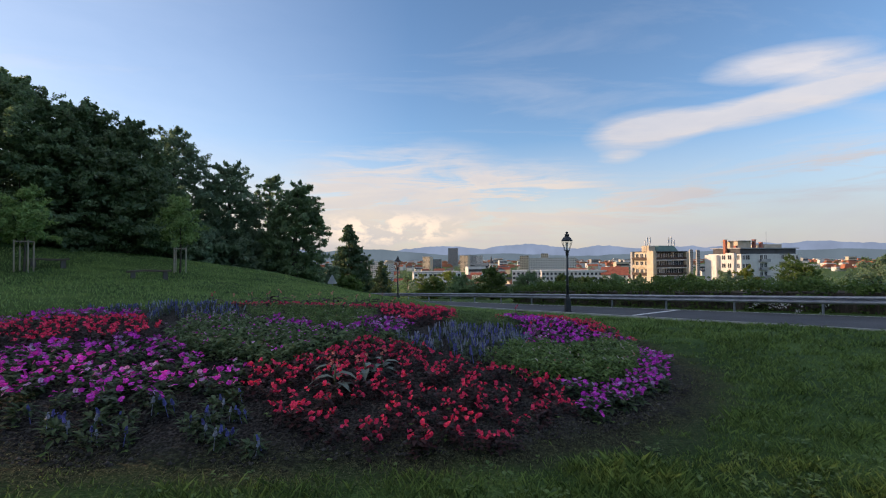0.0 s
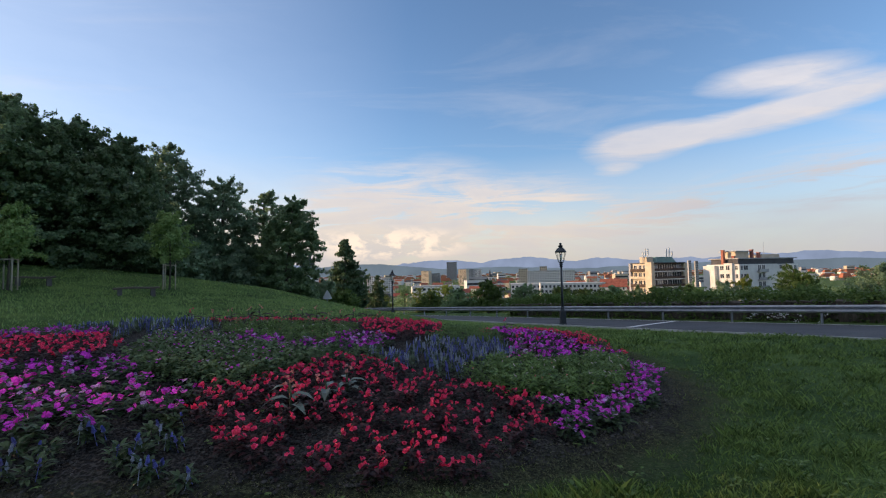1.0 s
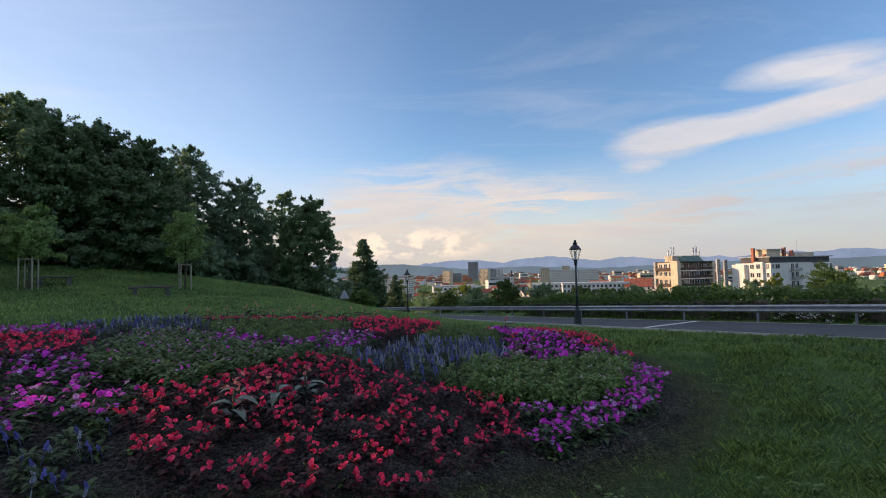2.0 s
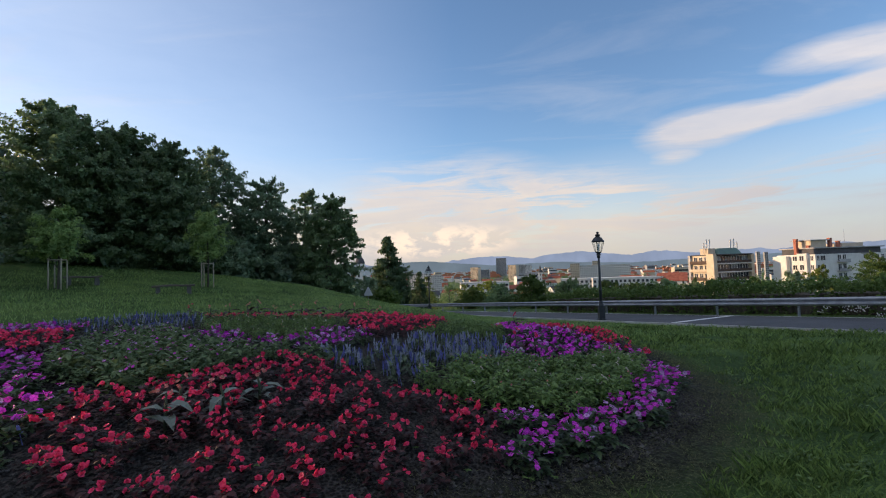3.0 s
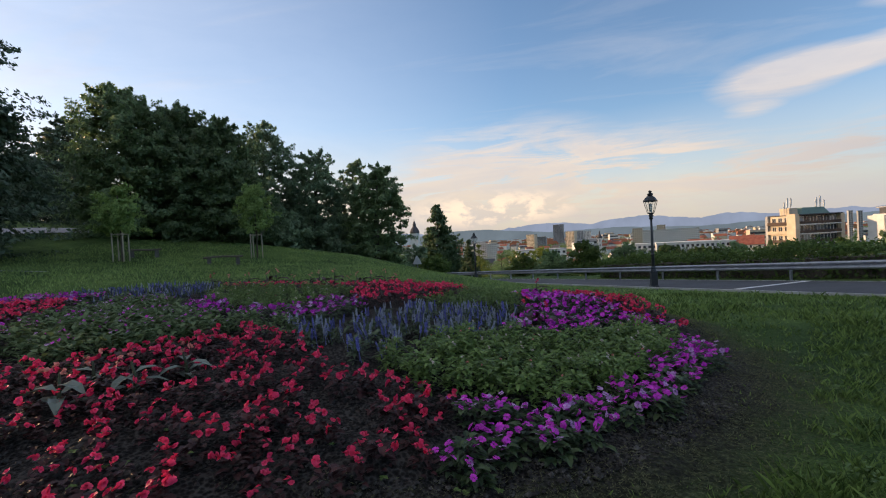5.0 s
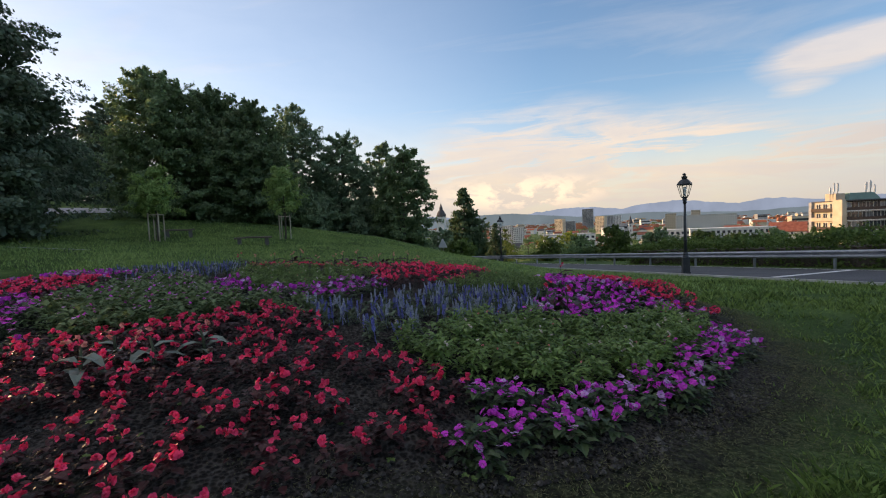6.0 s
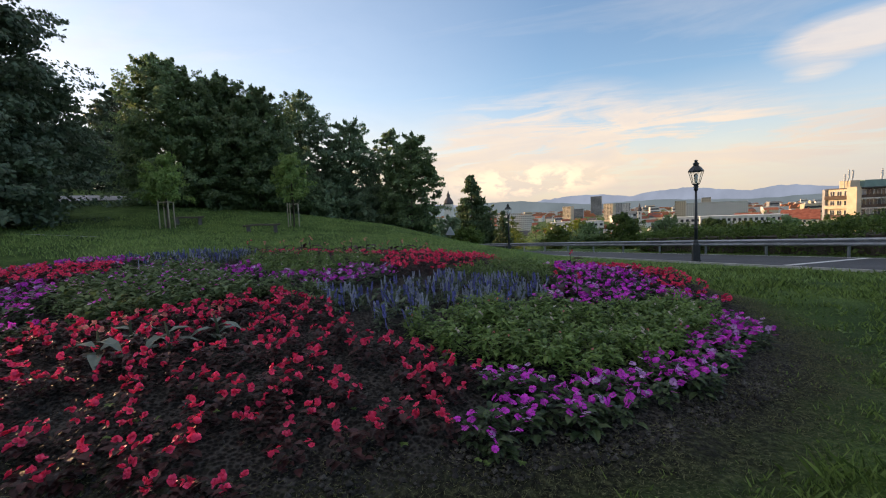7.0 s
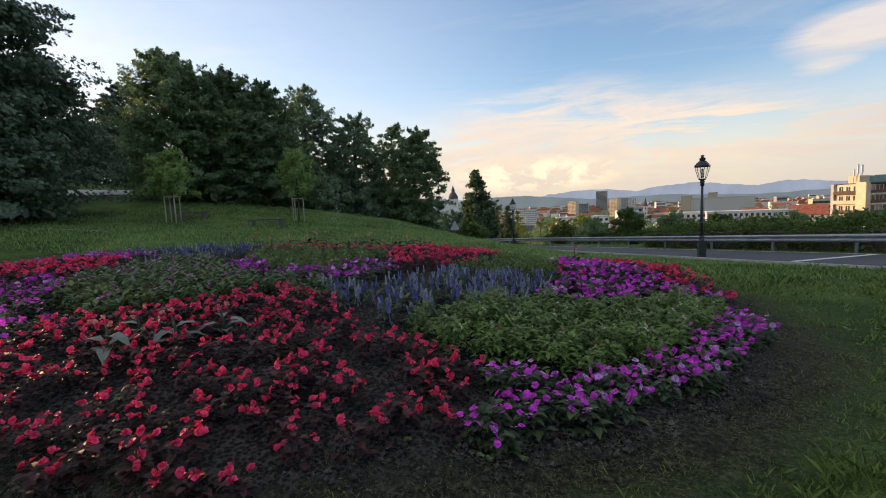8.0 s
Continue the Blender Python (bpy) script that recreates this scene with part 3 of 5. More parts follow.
def build_tree(name, label, at, seed, height, width, base, leaf, count=9000, size=0.34, clump=1.5, clumps=46, trunk=0.3, lean=(0.0, 0.0), group="", top=0.55, rise=0.5, core=0.35):
    """A stem, a few limbs, and a crown of leafy boughs round a looser core; core: the share of the leaves inside."""
    rng = np.random.default_rng(seed)
    tree = thing(name, label, "tree", at, group)
    centres, sizes = crown_clumps(rng, height * 0.94, width * 0.82, base, clumps, clump, lean, top)
    wood = Shape()
    path = [(0, 0, -0.4), (0.02 * height * rng.normal() * 0.4, 0.01 * height, height * 0.3), (lean[0] * 0.5, lean[1] * 0.5, height * 0.62), (lean[0] * 0.9, lean[1] * 0.9, height * 0.93)]
    wood.tube(path, [trunk * 1.25, trunk * 0.8, trunk * 0.45, 0.03], 9)
    part("trunk", wood, bark, tree, smooth=True)
    for k in rng.choice(len(centres), min(9, len(centres)), replace=False):
        c = Vector(centres[k])
        z = max(base * 0.7, c.z - 0.45 * math.hypot(c.x, c.y) - 0.5)
        start = Vector((lean[0] * z / height, lean[1] * z / height, z))
        mid = (start + c) / 2 + Vector((0, 0, -0.08 * (c - start).length))
        part("limb", Shape().tube([start, mid, c], [trunk * 0.35, trunk * 0.2, 0.02], 6), bark, tree, smooth=True)
    crown = sprays(rng, height, width, base, int(count * (1 - core)), size, lean, top, rise)
    inner = leaves(rng, centres, sizes, int(count * core), size * 1.25, 0.95)
    crown.add(inner.v, inner.f)
    part("crown", crown, leaf, tree)
    return tree


def build_conifer(name, label, at, seed, height, width, leaf, count=7000, size=0.36, base=0.4):
    rng = np.random.default_rng(seed)
    tree = thing(name, label, "tree", at)
    part("trunk", Shape().tube([(0, 0, -0.4), (0, 0, height * 0.5), (0, 0, height * 0.98)], [width * 0.09, width * 0.05, 0.02], 8), bark, tree, smooth=True)
    centres, sizes = [], []
    for k in range(170):
        f = rng.random() ** 1.15
        z = base + (height - base) * f
        rad = width * (1 - f) ** 0.62 * (0.70 + 0.35 * rng.random())
        a = rng.random() * 2 * math.pi
        for d in (0.45, 0.85):
            centres.append((rad * d * math.cos(a), rad * d * math.sin(a), z - 0.15 * rad * d))
            sizes.append(0.12 * width + 0.16 * width * (1 - f))
    centres.append((0, 0, height * 0.97)); sizes.append(0.12 * width)
    part("crown", leaves(rng, centres, sizes, count, size, 0.55, 0.5), leaf, tree)
    return tree


WOOD = [  # x, y, height, width, base, leaf, lean x, lean y, leaves, label
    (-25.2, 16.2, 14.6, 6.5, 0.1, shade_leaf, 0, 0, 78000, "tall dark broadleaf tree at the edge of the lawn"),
    # the next three stand out of view, added to keep sun off the lawn
    (-27.5, 5.0, 13.5, 6.2, 0.2, shade_leaf, 0, 0, 36000, "tall dark broadleaf tree out of view, added to shade the lawn"),
    (-28.5, -5.0, 14.5, 6.4, 0.2, shade_leaf, 0, 0, 36000, "tall dark broadleaf tree out of view, added to shade the lawn"),
    (-30.0, -15.0, 14.5, 6.4, 0.2, shade_leaf, 0, 0, 36000, "tall dark broadleaf tree out of view, added to shade the lawn"),
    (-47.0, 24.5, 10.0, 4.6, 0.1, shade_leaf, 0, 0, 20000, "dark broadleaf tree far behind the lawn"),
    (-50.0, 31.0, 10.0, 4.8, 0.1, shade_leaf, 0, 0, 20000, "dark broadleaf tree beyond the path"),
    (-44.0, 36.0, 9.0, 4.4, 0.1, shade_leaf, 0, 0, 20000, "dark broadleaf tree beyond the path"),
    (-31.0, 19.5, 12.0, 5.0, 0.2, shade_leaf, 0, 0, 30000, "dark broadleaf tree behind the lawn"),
    (-25.6, 30.0, 11.3, 4.6, 0.2, mid_leaf, -0.6, -0.6, 46000, "broad dark green broadleaf tree with ragged top"),
    (-23.2, 31.8, 10.6, 4.2, 0.2, mid_leaf, 0, 0, 38000, "full green broadleaf tree among others"),
    (-21.4, 33.2, 9.9, 4.2, 0.2, mid_leaf, 0.4, 0, 38000, "dense green broadleaf tree"),
    (-22.4, 41.4, 12.4, 4.3, 0.6, dark_leaf, 0, 0, 26000, "slender dark tree with gaps in its crown"),
    (-19.0, 45.0, 11.4, 3.9, 0.4, dark_leaf, 0, 0, 24000, "dark tree in a row beyond the lawn"),
    (-16.3, 48.0, 12.9, 2.9, 0.6, dark_leaf, 0.3, 0, 18000, "tall narrow dark tree"),
    (-12.4, 44.0, 10.7, 3.8, 0.2, mid_leaf, 0.5, 0, 28000, "rounded broadleaf tree with wind-blown twigs"),
]
for k, (x, y, h, wd, b, lf, lx, ly, cnt, lab) in enumerate(WOOD):
    build_tree("broadleaf_tree", lab, stand(x, y, 0, 0.1), 11 + k, h, wd, b, lf, int(cnt * 1.25), 0.19, wd * 0.125, 420, 0.2 + h * 0.012, (lx, ly), "trees at the edge of the lawn", 0.85 if y > 40 else 0.62, 0.6, 0.55 if y < 18 else 0.35 if y < 34 else 0.72)
# a hidden row, added to block low sun that leaks past the nearer trees
for k, (x, y) in enumerate(((-60.0, 30.0), (-62.0, 42.0), (-60.0, 54.0), (-55.0, 66.0))):
    build_tree("broadleaf_tree", "tall dark tree hidden behind the wood, added to block the sun", stand(x, y, 0, 0.1), 60 + k, 20.0, 7.5, 0.3, shade_leaf, 26000, 0.42, 1.5, 300, 0.42, group="trees deep in the wood", top=0.7, core=0.5)
build_conifer("conifer", "pointed dark green conifer beside the road", stand(-11.1, 68.9, 0, 0.2), 40, 11.6, 4.0, needle_leaf, 22000, 0.3)


# ---------------------------------------------------------------- hedge and bushes beyond the road
def build_hedge():
    rng = np.random.default_rng(55)
    centres, sizes = [], []
    s = -30.0
    while s < 13.0:
        tall = 1.36 + 0.40 * noise.noise(Vector((s * 0.35, 0, 0))) + 0.12 * rng.normal()
        for out in (1.6, 2.4, 3.3):
            x, y = rail_at(s + rng.normal() * 0.2, out)
            z = rail_z(s)
            for f in (0.1, 0.45, 0.8):
                centres.append((x, y, z + tall * f - 0.35 * (1 - f)))
                sizes.append(0.42 + 0.12 * rng.random())
        s += 0.62
    shape = leaves(rng, centres, sizes, 62000, 0.13, 0.9)
    tagged(part("hedge", shape, hedge_leaf), "unclipped dark green hedge behind the guard rail", "hedge", kind="stuff")
    # a plain bark-coloured sheet that fills the hedge behind its leaves
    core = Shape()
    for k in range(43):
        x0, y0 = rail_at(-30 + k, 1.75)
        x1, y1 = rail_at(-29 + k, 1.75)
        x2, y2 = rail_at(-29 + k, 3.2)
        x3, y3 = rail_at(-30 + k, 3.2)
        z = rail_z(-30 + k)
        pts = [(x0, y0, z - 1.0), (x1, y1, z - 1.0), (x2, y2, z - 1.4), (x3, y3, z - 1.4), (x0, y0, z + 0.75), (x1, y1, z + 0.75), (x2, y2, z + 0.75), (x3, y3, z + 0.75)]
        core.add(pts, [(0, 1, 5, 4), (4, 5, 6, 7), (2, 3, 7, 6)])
    tagged(part("hedge_twigs", core, bark), "plain bark-brown sheet inside the hedge", "hedge", kind="stuff")
    blossoms = Shape()
    for k in range(26):      # a spray of white flowers low in the hedge
        x, y = rail_at(-3.4 - 2.6 * rng.random() + 0.5 * rng.normal(), 0.75 + 0.3 * rng.random())
        z = rail_z(-4) + 0.08 + 0.42 * rng.random()
        for j in range(6):
            px, py, pz = x + rng.normal() * 0.05, y + rng.normal() * 0.05, z + rng.normal() * 0.035
            blossoms.add([(px - 0.025, py, pz), (px, py - 0.01, pz - 0.022), (px + 0.025, py, pz), (px, py + 0.01, pz + 0.022)], [(0, 1, 2, 3)])
    tagged(part("white_blossom", blossoms, cream_white), "white blossom in the hedge below the rail", "blossom", kind="stuff")


cream_white = material("white_petals", [(0.6, 0.6, 0.58), (0.75, 0.75, 0.72)], 4.0, 0.7, vary=0.1)
build_hedge()


def bush(x, y, top, width, leaf, seed, label, count=3500, size=0.2):
    """A bush or a treetop that stands on the falling ground; top: the height of its crown above the sea of the plan."""
    g = ground(x, y)
    build_tree("bush", label, pose(x, y, g - 0.1), seed, top - g, width, max(0.15, (top - g) * 0.12), leaf, int(count * 1.6), size * 0.8, width * 0.17, 150, 0.12 + 0.01 * (top - g), group="bushes beyond the road", top=0.5)


for k, (x, y, top, wd, lf, cnt) in enumerate((
        (1.6, 58.0, -1.0, 2.6, hedge_leaf, 4000), (5.0, 55.0, -0.6, 2.8, mid_leaf, 4500), (8.2, 52.0, 0.45, 2.7, hedge_leaf, 4500), (11.5, 48.0, 0.1, 2.6, mid_leaf, 4500),
        (14.5, 44.5, -0.1, 2.3, hedge_leaf, 4000), (17.5, 41.0, -0.35, 2.2, hedge_leaf, 3500), (4.0, 70.0, -0.2, 3.2, sunny_leaf, 4000), (-2.8, 88.0, -1.5, 3.4, mid_leaf, 4500),
        (0.0, 96.0, -0.9, 3.0, sunny_leaf, 3500), (-7.5, 92.0, 0.2, 2.2, sunny_leaf, 3000), (-9.2, 56.5, -0.4, 2.6, hedge_leaf, 4500), (-12.0, 58.5, 0.9, 3.0, dark_leaf, 5000),
        (-8.6, 70.0, 2.6, 1.8, mid_leaf, 3500), (42.0, 48.0, 1.9, 4.2, hedge_leaf, 7000), (47.5, 44.0, 2.2, 4.0, mid_leaf, 7000), (38.0, 50.5, 0.6, 3.0, sunny_leaf, 5000), (52.0, 40.0, 2.0, 4.2, hedge_leaf, 6000),
        (33.0, 52.0, -0.4, 3.0, hedge_leaf, 4000), (28.0, 56.0, -0.6, 3.0, mid_leaf, 4000), (22.0, 58.0, -0.7, 3.0, hedge_leaf, 4000), (36.5, 29.5, 4.2, 3.0, dark_leaf, 5000), (34.0, 38.0, 0.9, 3.2, hedge_leaf, 6000), (39.0, 36.0, 1.6, 3.4, dark_leaf, 7000), (44.0, 33.0, 1.8, 3.6, hedge_leaf, 7000), (29.0, 41.0, 0.2, 3.0, dark_leaf, 6000), (24.5, 44.0, -0.2, 3.0, hedge_leaf, 5000), (20.5, 46.0, -0.2, 2.8, mid_leaf, 5000))):
    bush(x, y, top, wd, lf, 700 + k, "green bushy treetop beyond the road", cnt, 0.24 if y > 50 else 0.18)
build_conifer("conifer", "small dark conifer behind a street lamp", stand(-5.6, 62.0, 0, 0.2), 41, 5.4, 1.7, needle_leaf, 3000, 0.26)
# undergrowth that closes the view below the crowns
for k, (x, y, top, wd) in enumerate(((-27.5, 33.5, 6.0, 3.4), (-24.0, 37.5, 5.5, 3.4), (-20.0, 40.5, 5.0, 3.2), (-17.0, 43.5, 4.0, 3.0), (-14.8, 47.0, 3.2, 3.0), 
                                     (-24.0, 46.5, 7.0, 3.6), (-20.0, 52.0, 6.0, 3.6), (-36.0, 44.0, 9.0, 5.0), (-30.0, 48.0, 8.5, 5.0), (-28.0, 14.0, 7.0, 3.6), (-33.0, 17.0, 8.0, 4.0))):
    g = ground(x, y)
    build_tree("shrub", "dense dark shrub below the trees", pose(x, y, g - 0.1), 760 + k, top - g, wd, 0.15, dark_leaf, 13000, 0.26, wd * 0.18, 160, 0.12, group="undergrowth")


# ---------------------------------------------------------------- buildings
cream_render = material("cream_render", [(0.48, 0.40, 0.29), (0.57, 0.48, 0.36), (0.63, 0.55, 0.43)], 0.4, 0.9, vary=0.1, bump=0.1)
white_render = material("white_render", [(0.56, 0.55, 0.53), (0.65, 0.64, 0.62), (0.72, 0.71, 0.69)], 0.4, 0.9, vary=0.1, bump=0.1)
grey_render = material("grey_concrete", [(0.25, 0.25, 0.26), (0.34, 0.34, 0.35), (0.40, 0.40, 0.41)], 0.3, 0.9, vary=0.2, bump=0.1)
brown_panel = material("brown_panel", [(0.050, 0.032, 0.024), (0.085, 0.055, 0.042)], 0.5, 0.8, vary=0.1, bump=0.1)
red_tile = material("red_roof_tiles", [(0.20, 0.055, 0.035), (0.30, 0.09, 0.055), (0.36, 0.13, 0.08)], 0.6, 0.9, vary=0.4, bump=0.3)
green_roof = material("green_copper_roof", [(0.10, 0.17, 0.15), (0.15, 0.24, 0.21)], 0.4, 0.7, vary=0.1)
brick_red = material("terracotta_chimney", [(0.30, 0.10, 0.07), (0.40, 0.15, 0.10)], 0.8, 0.9, vary=0.1)
dark_roof = material("dark_roof_felt", [(0.05, 0.05, 0.055), (0.09, 0.09, 0.10)], 0.5, 0.9, vary=0.2)
window_glass = material("window_glass", [(0.030, 0.036, 0.045), (0.060, 0.070, 0.085)], 0.2, 0.12, vary=0.3, bump=0.02)
frame_white = material("window_frame_white", [(0.6, 0.6, 0.6), (0.72, 0.72, 0.72)], 0.5, 0.6, vary=0.05)
curtained = material("curtained_glass", [(0.16, 0.17, 0.19), (0.34, 0.35, 0.37)], 0.5, 0.15, vary=0.6, bump=0.02)
LOW = -34.0


def add_window(building, x, z, wide, tall, y=0.0, depth=0.18, side=None, mat=None):
    """A glazed window in its frame; side: the face's own pose, whose -y looks out."""
    m = side if side is not None else Matrix()
    win = part("window", Shape().box(x - wide / 2, y - 0.02, z, x + wide / 2, y + depth, z + tall, m), mat or window_glass, building)
    f = Shape()
    for a, b, c, d in ((x - wide / 2 - 0.08, z - 0.08, x + wide / 2 + 0.08, z), (x - wide / 2 - 0.08, z + tall, x + wide / 2 + 0.08, z + tall + 0.08),
                       (x - wide / 2 - 0.08, z, x - wide / 2, z + tall), (x + wide / 2, z, x + wide / 2 + 0.08, z + tall), (x - 0.035, z, x + 0.035, z + tall)):
        f.box(a, y - 0.07, b, c, y + depth, d, m)
    part("frame", f, frame_white, win)


def build_block_a():
    """Seven storeys: brown balcony bands between pale end walls."""
    top, base, wx, wy = 25.0, 0.0, 17.3, 13.0
    b = thing("apartment_block", "beige apartment block with brown balcony bands and roof antennas", "building", pose(89.4, 167.65, -22.0, 0, 0, 14.5))
    part("wall", Shape().box(1.4, 1.3, base, wx - 1.2, wy, top), cream_render, b)
    part("facade_panel", Shape().box(1.52, 1.2, base, wx - 1.32, 1.3, top - 0.02), brown_panel, b)
    part("end_wall", Shape().box(0.0, 0.0, base, 1.5, 3.4, top + 0.5), cream_render, b)
    part("end_wall", Shape().box(wx - 1.3, -0.1, base, wx, wy, top + 0.2), cream_render, b)
    part("end_wall", Shape().box(0.6, wy - 0.8, base, 1.6, wy + 0.3, top + 0.2), grey_render, b)
    left = pose(1.4, 0, 0, 0, 0, -90)
    for k in range(6):
        z = top - 3.05 * (k + 1)
        slab_part = part("balcony", Shape().box(1.5, -0.32, z - 0.25, wx - 1.3, 1.2, z + 0.1), white_render, b)
        part("parapet", Shape().box(1.5, -0.25, z + 0.1, wx - 1.3, -0.13, z + 1.05), brown_panel, slab_part)
        part("balcony", Shape().box(0.35, 3.5, z - 0.15, 1.4, wy - 0.9, z).box(0.35, 3.5, z, 0.47, wy - 0.9, z + 1.0), cream_render if k % 2 else brown_panel, b)
        for j in range(6):
            add_window(b, 2.75 + 2.36 * j, z + 1.0, 2.1, 1.6, 1.2, mat=curtained if (j + 2 * k) % 5 == 0 else window_glass)
        for j in range(3):
            add_window(b, -(5.0 + 2.6 * j), z + 0.9, 1.6, 1.5, 0.0, side=left)
    part("eave", Shape().box(1.3, -0.4, top, wx - 1.0, wy + 0.2, top + 0.35), dark_roof, b)
    part("roof", Shape().box(4.5, 2.5, top + 0.35, wx - 2.5, wy - 2, top + 2.6, taper=0.75), green_roof, b)
    part("plant_room", Shape().box(1.2, 3.6, top + 0.3, 4.2, 7.5, top + 2.6), cream_render, b)
    for k, (x, y, h) in enumerate(((0.6, 5.0, 4.8), (1.3, 4.4, 5.6), (2.0, 5.2, 6.2), (2.7, 4.6, 5.8), (3.4, 5.3, 6.1), (11.2, 4.0, 5.4), (12.0, 4.6, 6.0), (12.9, 4.2, 6.4), (13.7, 4.9, 6.2), (14.4, 4.3, 5.0))):
        mast = part("antenna", Shape().lathe([(0.11, top + 0.3), (0.11, top + h)], 6, (x, y, 0)), zinc, b)
        part("aerial_panel", Shape().box(x - 0.24, y - 0.2, top + h - 2.4, x + 0.24, y - 0.06, top + h - 0.2), frame_white, mast)


def build_block_b():
    """White block with a lit, stepped side and dark set-back top storeys."""
    top, wx, wy = 24.0, 30.0, 13.4
    b = thing("apartment_block", "white apartment block with dark penthouse storeys and red chimneys", "building", pose(113.35, 152.5, -22.0, 0, 0, 14.5))
    part("wall", Shape().box(0, 0, 0, wx * 0.62, wy, top), white_render, b)
    part("wall", Shape().box(wx * 0.62, 1.6, 0, wx * 0.8, wy, top - 0.3), white_render, b)
    part("wall", Shape().box(wx * 0.8, 0.4, 0, wx, wy, top - 0.1), white_render, b)
    part("stair_tower", Shape().box(-0.9, 2.2, 0, 0.2, 5.4, top + 0.4), white_render, b)
    part("stair_tower", Shape().box(-1.4, 8.8, 0, 0.2, wy + 0.4, top - 0.4), white_render, b)
    left = pose(0, 0, 0, 0, 0, -90)
    for k in range(6):
        z = top - 3.0 * (k + 1) + 0.2
        add_window(b, 3.0, z + 0.8, 1.9, 1.5)
        add_window(b, 1.1, z + 0.8, 0.9, 1.5)
        for x in (9.6, 11.6):
            add_window(b, x, z + 0.3, 1.3, 2.1, 0.0)
        part("balcony", Shape().box(8.4, -1.1, z - 0.1, 12.8, 0.0, z + 0.06).box(8.4, -1.1, z + 0.06, 12.8, -1.0, z + 1.0), grey_render, b)
        for x in (20.2, 22.4):
            add_window(b, x, z + 0.6, 1.2, 1.7, 1.6)
        part("balcony", Shape().box(19.0, 0.5, z - 0.1, 23.6, 1.6, z + 0.06).box(19.0, 0.5, z + 0.06, 23.6, 0.6, z + 0.95), white_render, b)
        for x in (26.0, 28.2):
            add_window(b, x, z + 0.6, 1.1, 1.6, 0.4)
        add_window(b, -6.9, z + 0.8, 1.5, 1.5, 0.0, side=left)
        add_window(b, -1.1, z + 0.8, 0.9, 1.5, 0.0, side=left)
        add_window(b, -3.8, z + 0.8, 1.4, 1.6, -0.9, side=left)
    part("penthouse", Shape().box(1.2, 1.4, top, wx - 1.0, wy - 1.0, top + 1.9), dark_roof, b)
    part("eave", Shape().box(0.6, 0.6, top + 1.9, wx - 0.2, wy - 0.4, top + 2.25), grey_render, b)
    part("plant_room", Shape().box(2.2, 3.0, top + 2.25, 8.5, 9, top + 4.6), cream_render, b)
    part("plant_room", Shape().box(15.0, 3.0, top + 2.25, 24.0, 9, top + 3.6), cream_render, b)
    part("eave", Shape().box(1.6, 2.4, top + 4.6, 9.5, 9.4, top + 4.9), grey_render, b)
    for x, y, h in ((-0.2, 6.0, 5.2), (1.5, 3.2, 2.9), (9.6, 2.6, 5.2), (13.5, 3.0, 4.2)):
        part("chimney", Shape().box(x, y, top, x + 0.9, y + 0.9, top + h).box(x - 0.1, y - 0.1, top + h, x + 1.0, y + 1.0, top + h + 0.15), brick_red, b)
    part("antenna", Shape().lathe([(0.06, top + 3.5), (0.04, top + 8.2)], 6, (17.5, 4.0, 0)), zinc, b)


build_block_a()
build_block_b()


def slab(name, label, x, y, wide, deep, top, turn, mat, storey=3.1, bays=0, roof=None, group=""):
    """A far block: walls, a parapet, and a band or a row of windows for each storey."""
    b = thing(name, label, "building", pose(x, y, LOW - 2, 0, 0, turn), group)
    h = top - LOW + 2
    part("wall", Shape().box(-wide / 2, -deep / 2, 0, wide / 2, deep / 2, h), mat, b)
    part("parapet", Shape().box(-wide / 2 - 0.2, -deep / 2 - 0.2, h, wide / 2 + 0.2, deep / 2 + 0.2, h + 0.6), roof or grey_render, b)
    if storey:
        for k in range(int(min(h - 3, 60) / storey)):
            z = h - (k + 1) * storey + 0.7
            if bays:
                row = Shape()
                for j in range(bays):
                    cx = -wide / 2 + wide * (j + 0.5) / bays
                    row.box(cx - wide / bays * 0.27, -deep / 2 - 0.06, z, cx + wide / bays * 0.27, -deep / 2 + 0.2, z + storey * 0.5)
                tagged(part("window_row", row, window_glass, b), kind="stuff")
            else:
                part("window_band", Shape().box(-wide / 2 + 0.6, -deep / 2 - 0.06, z, wide / 2 - 0.6, -deep / 2 + 0.2, z + storey * 0.46), window_glass, b)
    return b


slab("tower_block", "dark grey high-rise tower above the city", 107.1, 1500, 33, 24, 31.0, -8, grey_render, 3.4, 0, dark_roof)
slab("tower_block", "beige slab tower in the far city", 15.5, 1102, 21, 14, 2.7, -32, cream_render, 3.1, 6, group="slab towers")
slab("tower_block", "beige slab tower in the far city", 107.5, 1097, 22, 14, 5.0, -32, cream_render, 3.1, 6, group="slab towers")
slab("tower_block", "grey block behind the slab towers", 45, 1300, 28, 16, -4.5, -10, grey_render, 3.1, 0)
slab("tower_block", "pale grey tower in the far city", 161, 1393, 21, 15, 6.4, -10, grey_render, 3.1, 5)
slab("tower_block", "pale bluish tower in the far city", 195, 1490, 22, 15, 5.7, -10, white_render, 3.1, 5)
slab("tower_block", "grey twin tower on the horizon", 476, 764, 5, 5, 11.7, -10, grey_render, 3.1, 2, group="twin towers")
slab("tower_block", "grey twin tower on the horizon", 484, 757, 5, 5, 10.6, -10, grey_render, 3.1, 2, group="twin towers")
slab("hospital", "long pale building with rows of windows", 254, 865, 96, 16, -1.5, -15, white_render, 3.3, 30)
slab("hospital_wing", "sunlit end wing of the long building", 205, 878, 17, 20, 3.2, -15, cream_render, 3.3, 5)
